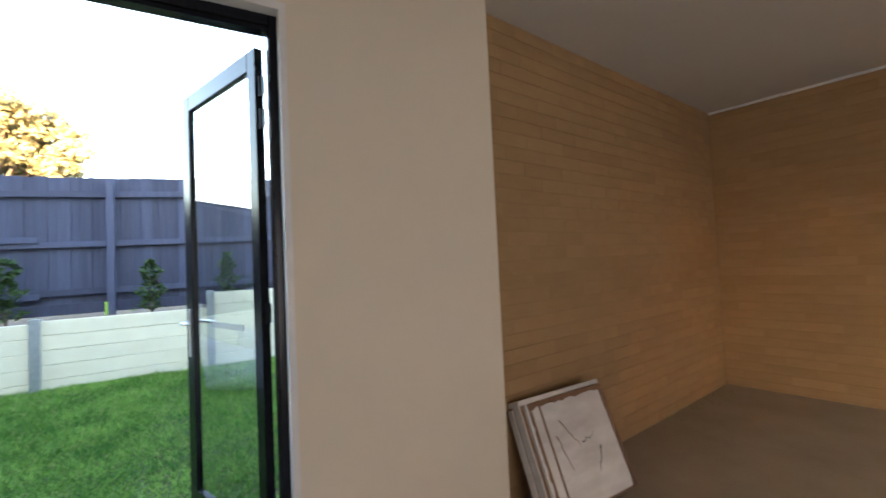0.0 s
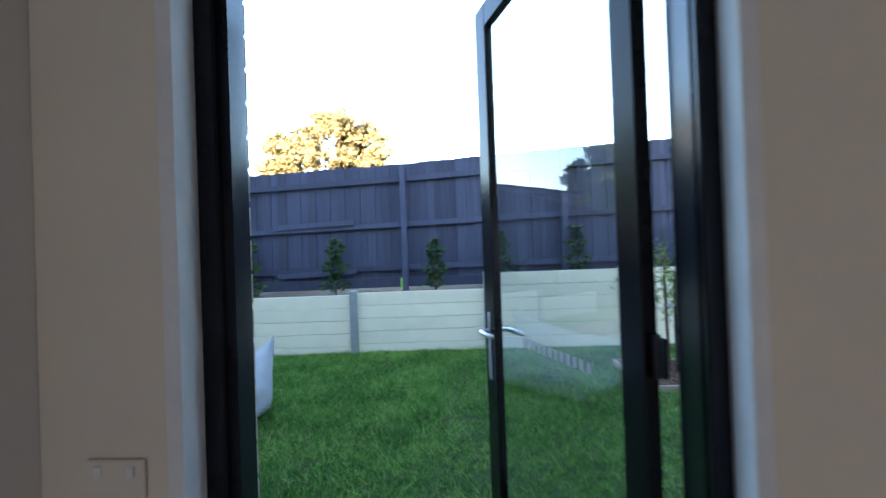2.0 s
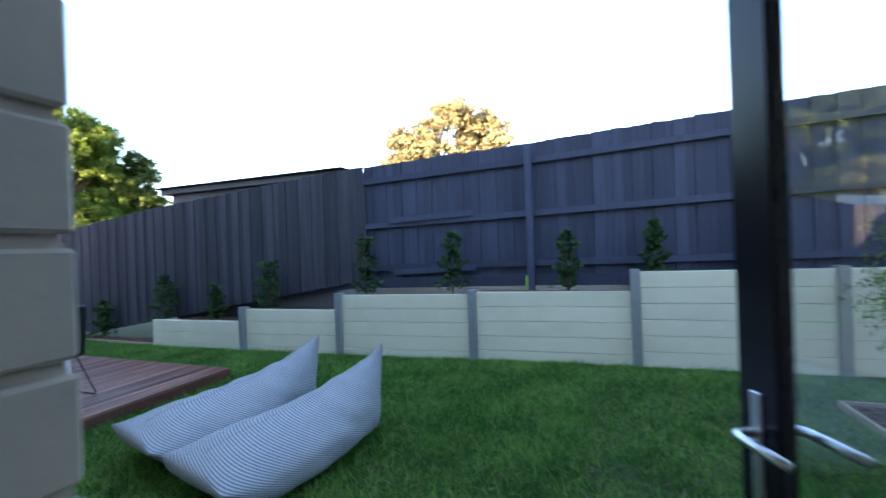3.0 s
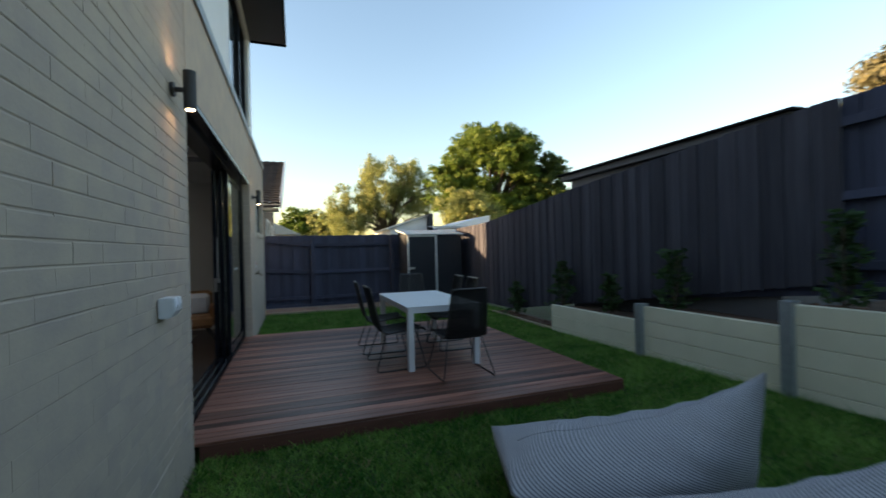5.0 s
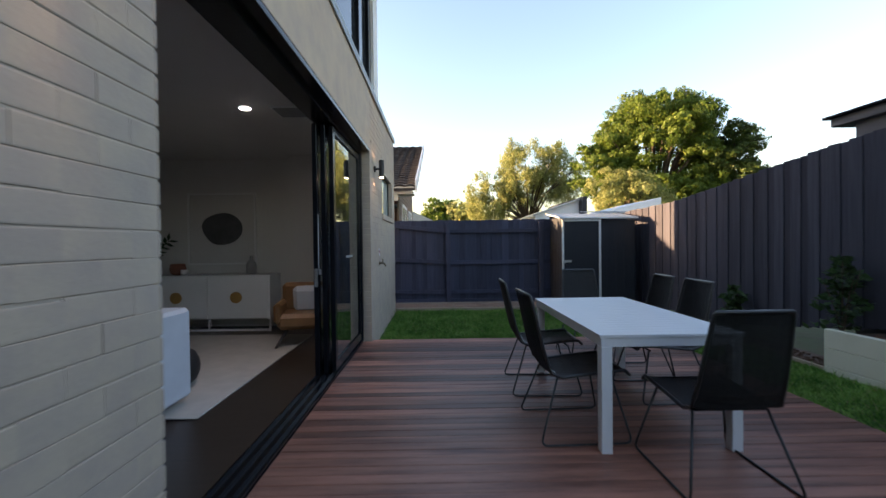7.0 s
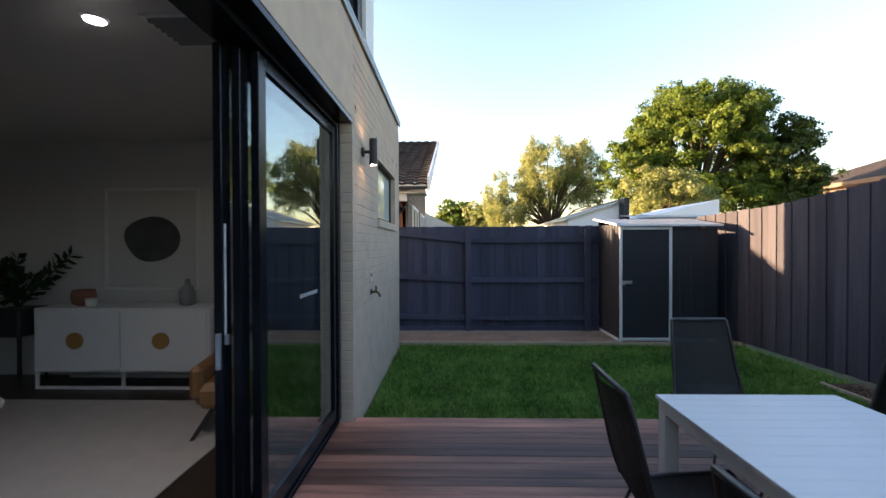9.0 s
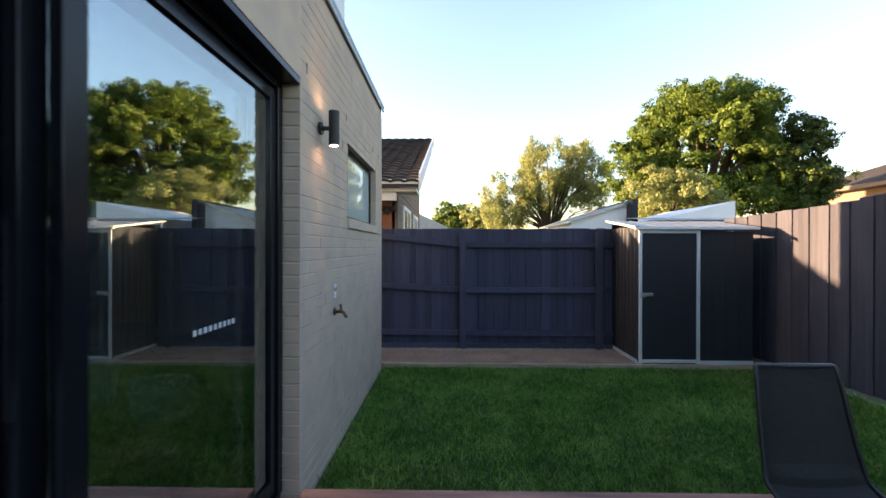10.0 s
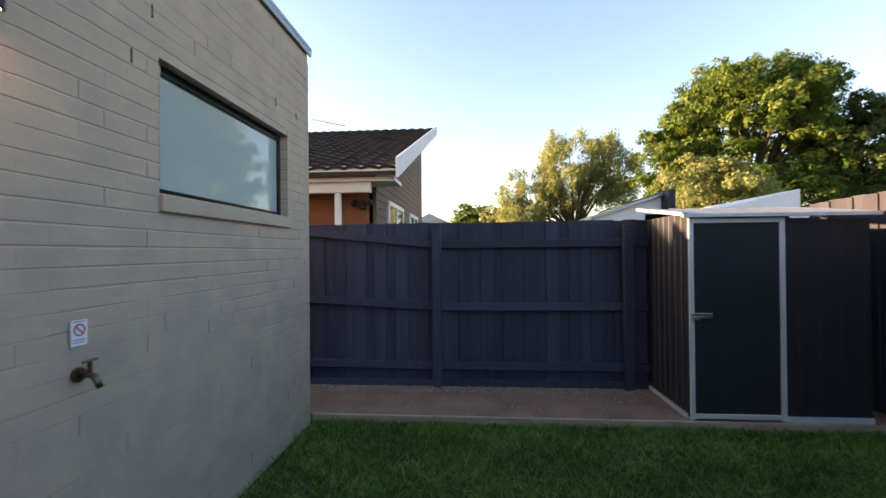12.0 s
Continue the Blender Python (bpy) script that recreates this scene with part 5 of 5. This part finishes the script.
lathe(bm, [(.14, 0), (.21, .015), (.25, .05), (.275, .11), (.28, .17), (.27, .23), (.24, .29), (.19, .32), (.12, .335)], 36)
part("cover", bm, M["black_matt"], pf, smooth=True)
ct = thing("coffee_table", pose(-2.75, 8.95, .162), "round white coffee table on a dark base", "coffee table")
bm = bmesh.new()
lathe(bm, [(.40, .31), (.42, .315), (.42, .335), (.41, .34)], 48)
part("tabletop", bm, M["white_lacquer"], ct)
bm = bmesh.new()
lathe(bm, [(.20, 0), (.20, .015), (.03, .03), (.03, .29), (.12, .31)], 28)
part("pedestal", bm, M["black_matt"], ct)
dl = thing("downlight", pose(-1.03, 8.42, 2.85), "small round recessed ceiling downlight, lit", "downlight")
bm = bmesh.new()
lathe(bm, [(.048, -.012), (.060, -.010), (.062, 0)], 28)
part("ring", bm, M["white_lacquer"], dl)
bm = bmesh.new()
lathe(bm, [(.046, -.014), (.046, -.0125)], 28)
part("lens", bm, M["downlight"], dl, "bright warm lens")
lamp("downlight_beam", "SPOT", look((-1.03, 8.42, 2.83), (-1.03, 8.42, 0)), 6.5, (1.0, .88, .72), spot=120)
av = thing("ceiling_vent", pose(-.60, 8.55, 2.85), "dark slatted square ceiling vent", "vent")
part("frame", boxes((-.17, .17, -.17, -.15, -.015, 0), (-.17, .17, .15, .17, -.015, 0), (-.17, -.15, -.15, .15, -.015, 0), (.15, .17, -.15, .15, -.015, 0)), M["white_lacquer"], av)
for k in range(6):
    part("slat", boxes((-.15, .15, -.004, .004, -.02, .01)), M["ceramic"], av, m=pose(0, -.125 + k * .05, -.008, 40, 0, 0))

# ---- neighbours ----
# carried on unseen to x = -22, added length that shades the side fence
nh = thing("neighbour_house", pose(.22, 0, 0), "brick house with brown tiled gable roof", "house")
part("end_wall", boxes((-22, -.62, 23.7, 23.8, 0, 5.4)), M["cladding"], nh)
part("wall", boxes((-22, -.55, 16.95, 17.1, 0, 3.05)), M["red_brick"], nh, "orange brick wall")
bm = bmesh.new()
prism(bm, [(16.95, 0), (23.8, 0), (23.8, 5.45), (23.2, 5.58), (16.95, 3.1)], 0, -.62, -.5)
part("gable_wall", bm, M["cladding"], nh, "brown lapped gable wall")
me = mesh_of("weatherboard", boxes((-.5, -.478, 0, 1, 0, .15), bevel=.004), M["cladding"])
for k in range(33):
    z = .2 + k * .155
    y0, y1 = (16.95, 23.8) if z < 2.9 else (16.95 + (z - 2.9) * 2.62, 23.8)
    if y1 - y0 > .4:
        piece("weatherboard", me, nh, (0, y0, z), (0, radians(-3), 0), (1, y1 - y0, 1))
for y0, y1 in ((17.95, 19.8), (20.95, 22.5)):
    wn_ = part("window", boxes((-.49, -.44, y0, y0 + .09, 1.3, 2.75), (-.49, -.44, y1 - .09, y1, 1.3, 2.75), (-.49, -.44, y0 + .09, y1 - .09, 2.66, 2.75), (-.49, -.44, (y0 + y1) / 2 - .04, (y0 + y1) / 2 + .04, 1.3, 2.66)), M["white_render"], nh, "white window frame")
    part("pane", boxes((-.478, -.46, y0 + .09, y1 - .09, 1.3, 2.66)), M["window_glass"], wn_)
part("gutter", boxes((-22, .04, 16.12, 16.26, 2.98, 3.12), bevel=.01), M["white_render"], nh, "white gutter")
part("soffit", boxes((-22, -.0, 16.26, 16.95, 2.88, 2.95)), M["white_render"], nh)
part("beam", boxes((-22, -.45, 16.34, 16.46, 2.70, 2.88), bevel=.006), M["white_render"], nh)
part("verandah_post", boxes((-1.10, -1.0, 16.36, 16.46, 0, 2.70), bevel=.006), M["white_render"], nh, "white verandah post")
bm = bmesh.new()
box(bm, -.78, -.66, 16.80, 16.95, 2.45, 2.62, bevel=.02)
tube(bm, [(-.86, 16.86, 2.60), (-.86, 16.76, 2.54)], .05, 10, .06)
tube(bm, [(-.58, 16.86, 2.60), (-.58, 16.76, 2.54)], .05, 10, .06)
part("floodlight", bm, M["black_matt"], nh, "black twin floodlight")
bm = bmesh.new()
prism(bm, [(16.05, 2.90), (23.35, 5.62), (23.35, 5.92), (16.05, 3.24)], 0, .06, .11)
part("barge_board", bm, M["white_render"], nh, "white barge board")
bm = bmesh.new()
prism(bm, [(16.1, 3.02), (23.3, 5.78), (23.3, 5.68), (16.1, 2.95)], 0, -22, .06)
rf = part("roof", bm, M["tile_roof"], nh, "brown concrete tile roof")
bm = bmesh.new()
n = 8
prof = [(k / n * .30, .035 * math.sin(k / n * math.pi)) for k in range(n + 1)]
lo, hi = [bm.verts.new((x, 0, z + .05)) for x, z in prof], [bm.verts.new((x, .36, z + .002)) for x, z in prof]
ft = [bm.verts.new((x, 0, z)) for x, z in prof]
for i in range(n):
    bm.faces.new((lo[i], lo[i + 1], hi[i + 1], hi[i]))
    bm.faces.new((ft[i], ft[i + 1], lo[i + 1], lo[i]))
tile = mesh_of("roof_tile", bm, M["tile_roof"])
sl_ = math.atan2(2.76, 7.2)
for r in range(23):
    for c in range(16):
        u = r * .335
        piece("roof_tile", tile, rf, (-.24 - c * .30 + .0, 16.1 + u * math.cos(sl_), 3.045 + u * math.sin(sl_)), (sl_, 0, 0))
bm = bmesh.new()
for r in range(23):
    u = r * .335
    box(bm, -22, -5.0, 16.1 + u * math.cos(sl_), 16.1 + (u + .34) * math.cos(sl_), 3.04 + u * math.sin(sl_), 3.075 + u * math.sin(sl_) + .12)
part("tile_courses", bm, M["tile_roof"], rf)
an = thing("tv_antenna", pose(-3.4, 23.2, 5.2), "thin television antenna on the ridge", "antenna")
bm = bmesh.new()
tube(bm, [(0, 0, 0), (0, 0, .95)], .015, 6)
part("mast", bm, M["galv"], an)
bm = bmesh.new()
tube(bm, [(-.5, -.25, .98), (.52, .25, .86)], .012, 6)
for k in range(8):
    p = Vector((-.45 + k * .13, -.225 + k * .064, .974 - k * .0153))
    tube(bm, [p + Vector((.1, -.2, 0)), p - Vector((.1, -.2, 0))], .006, 5)
part("boom", bm, M["galv"], an)

# low outbuilding behind the back fence
ob = thing("neighbour_outbuilding", pose(0, 0, 0), "low white outbuilding with skillion roofs", "outbuilding")
bm = bmesh.new()
prism(bm, [(4.6, 0), (6.25, 0), (6.25, 2.98), (4.6, 2.45)], 1, 20.0, 24)
part("wall", bm, M["white_render"], ob)
bm = bmesh.new()
prism(bm, [(4.5, 2.42), (6.35, 3.02), (6.35, 3.08), (4.5, 2.48)], 1, 19.9, 24.1)
part("roof", bm, M["zinc"], ob)
bm = bmesh.new()
prism(bm, [(6.9, 0), (8.95, 0), (8.95, 3.0), (6.9, 2.5)], 1, 19.2, 23)
part("wall", bm, M["white_render"], ob)
part("wall", boxes((6.26, 6.42, 19.6, 24, 0, 3.1)), M["shed"], ob, "dark end post")
part("roof", ribbed(0, 3.6, 0, 2.0, 0, .09, .02), M["zinc"], ob, "grey corrugated roof", m=Matrix.Translation((6.0, 17.6, 2.36)) @ Matrix.Rotation(radians(-85.0), 4, "X"))
part("wall", boxes((6.0, 9.6, 17.65, 17.75, 0, 2.33)), M["white_render"], ob)

# low grey building close behind the side fence
gh = thing("neighbour_garage", pose(0, 0, 0), "grey rendered garage with thin dark flat roof", "garage")
part("wall", boxes((5.98, 9.6, 5.30, 9.16, 0, 2.84), bevel=.004), M["grey_render"], gh)
part("eave", boxes((5.88, 9.7, 5.10, 9.38, 2.84, 2.945), bevel=.004), M["grey_render"], gh, "grey boxed eave")
part("roof", boxes((5.82, 9.76, 5.04, 9.44, 2.945, 2.975), bevel=.006), M["slate"], gh, "thin dark roof edge")

# brown roofed house by the large tree
bh = thing("far_house", pose(-.45, -3.35, -.84) @ Matrix.Scale(1.5, 4), "low house with brown hipped tile roof", "house")
part("wall", boxes((19.4, 30, 22.5, 30, 0, 4.3)), M["cladding"], bh)
part("gutter", boxes((18.8, 30.5, 21.9, 30.5, 4.3, 4.5), bevel=.02), M["cladding"], bh)
bm = bmesh.new()
lo = [bm.verts.new(p) for p in ((18.8, 21.9, 4.5), (30.5, 21.9, 4.5), (30.5, 30.5, 4.5), (18.8, 30.5, 4.5))]
hi = [bm.verts.new(p) for p in ((22.2, 26.0, 6.0), (28, 26.0, 6.0))]
bm.faces.new((lo[0], lo[1], hi[1], hi[0]))
bm.faces.new((lo[1], lo[2], hi[1]))
bm.faces.new((lo[2], lo[3], hi[0], hi[1]))
bm.faces.new((lo[3], lo[0], hi[0]))
bm.faces.new(lo[::-1])
part("roof", bm, M["tile_roof"], bh, "brown tile roof")

# ---- trees beyond the fences ----
L = lobes_in(135, (14.8, 30.5, 6.85), (3.75, 3.5, 3.95), .5, .95, 1, -.75) + lobes_in(28, (10.7, 30.3, 5.7), (1.4, 1.3, 2.1), .42, .75, 2, -.8) + lobes_in(30, (15.8, 28.6, 3.9), (2.6, 1.4, 1.3), .45, .8, 8, -.6)
tree("tree", (14.6, 30.6, 0), L, 170000, .14, "leaf_big", .48, 11, "large dense dark green tree, sunlit from one side", share=.2)
L = lobes_in(62, (18.1, 28.5, 5.4), (1.5, 1.6, 2.6), .42, .72, 21, -.9)
tree("tree", (18.4, 28.6, 0), L, 52000, .13, "leaf_dark", .26, 17, "dark green tree beside the large tree", share=.5)
L = lobes_in(46, (10.3, 37.0, 6.6), (2.1, 1.8, 2.8), .34, .68, 3, -.95) + lobes_in(50, (7.6, 37.0, 6.4), (2.1, 1.8, 2.95), .34, .70, 31, -.95) + lobes_in(46, (4.9, 37.0, 4.7), (1.9, 1.5, 2.3), .34, .62, 32, -.95)
tree("tree", (8.4, 37.0, 0), L, 52000, .19, "leaf_gum", .24, 12, "open weeping tree with pale olive leaves", droop=.75, squash=1.0, share=.3)
L = lobes_in(30, (10.7, 25.5, 3.5), (1.9, 1.4, 1.5), .4, .7, 4)
tree("tree", (10.7, 25.7, 0), L, 20000, .11, "leaf_gum", .15, 13, "rounded yellowish green bushy tree", share=.4)
L = lobes_in(16, (1.0, 60, 4.6), (2.5, 2, 2.2), .9, 1.5, 5)
tree("tree", (1.0, 60, 0), L, 3600, .45, "leaf_big", .3, 14, "distant dark round tree")
L = lobes_in(16, (4.8, 58, 4.2), (2.6, 2, 2.4), .9, 1.5, 6)
tree("tree", (4.8, 58, 0), L, 3600, .45, "leaf_gum", .3, 15, "distant pale green tree")
L = lobes_in(48, (23.2, 9.1, 6.7), (2.6, 3.7, 2.7), .6, 1.05, 7)
tree("tree", (23.2, 9.1, 0), L, 30000, .20, "leaf_gold", .3, 16, "golden brown sunlit tree beyond the side fence", share=.8)
fb = thing("far_bungalow", pose(0, 0, 0), "distant low pale house roof", "house")
part("wall", boxes((-6, .6, 48, 56, 0, 3.4)), M["white_render"], fb)
bm = bmesh.new()
prism(bm, [(-6.4, 3.4), (1.2, 3.4), (-2.6, 5.2)], 1, 47.5, 56.5)
part("roof", bm, M["zinc"], fb)
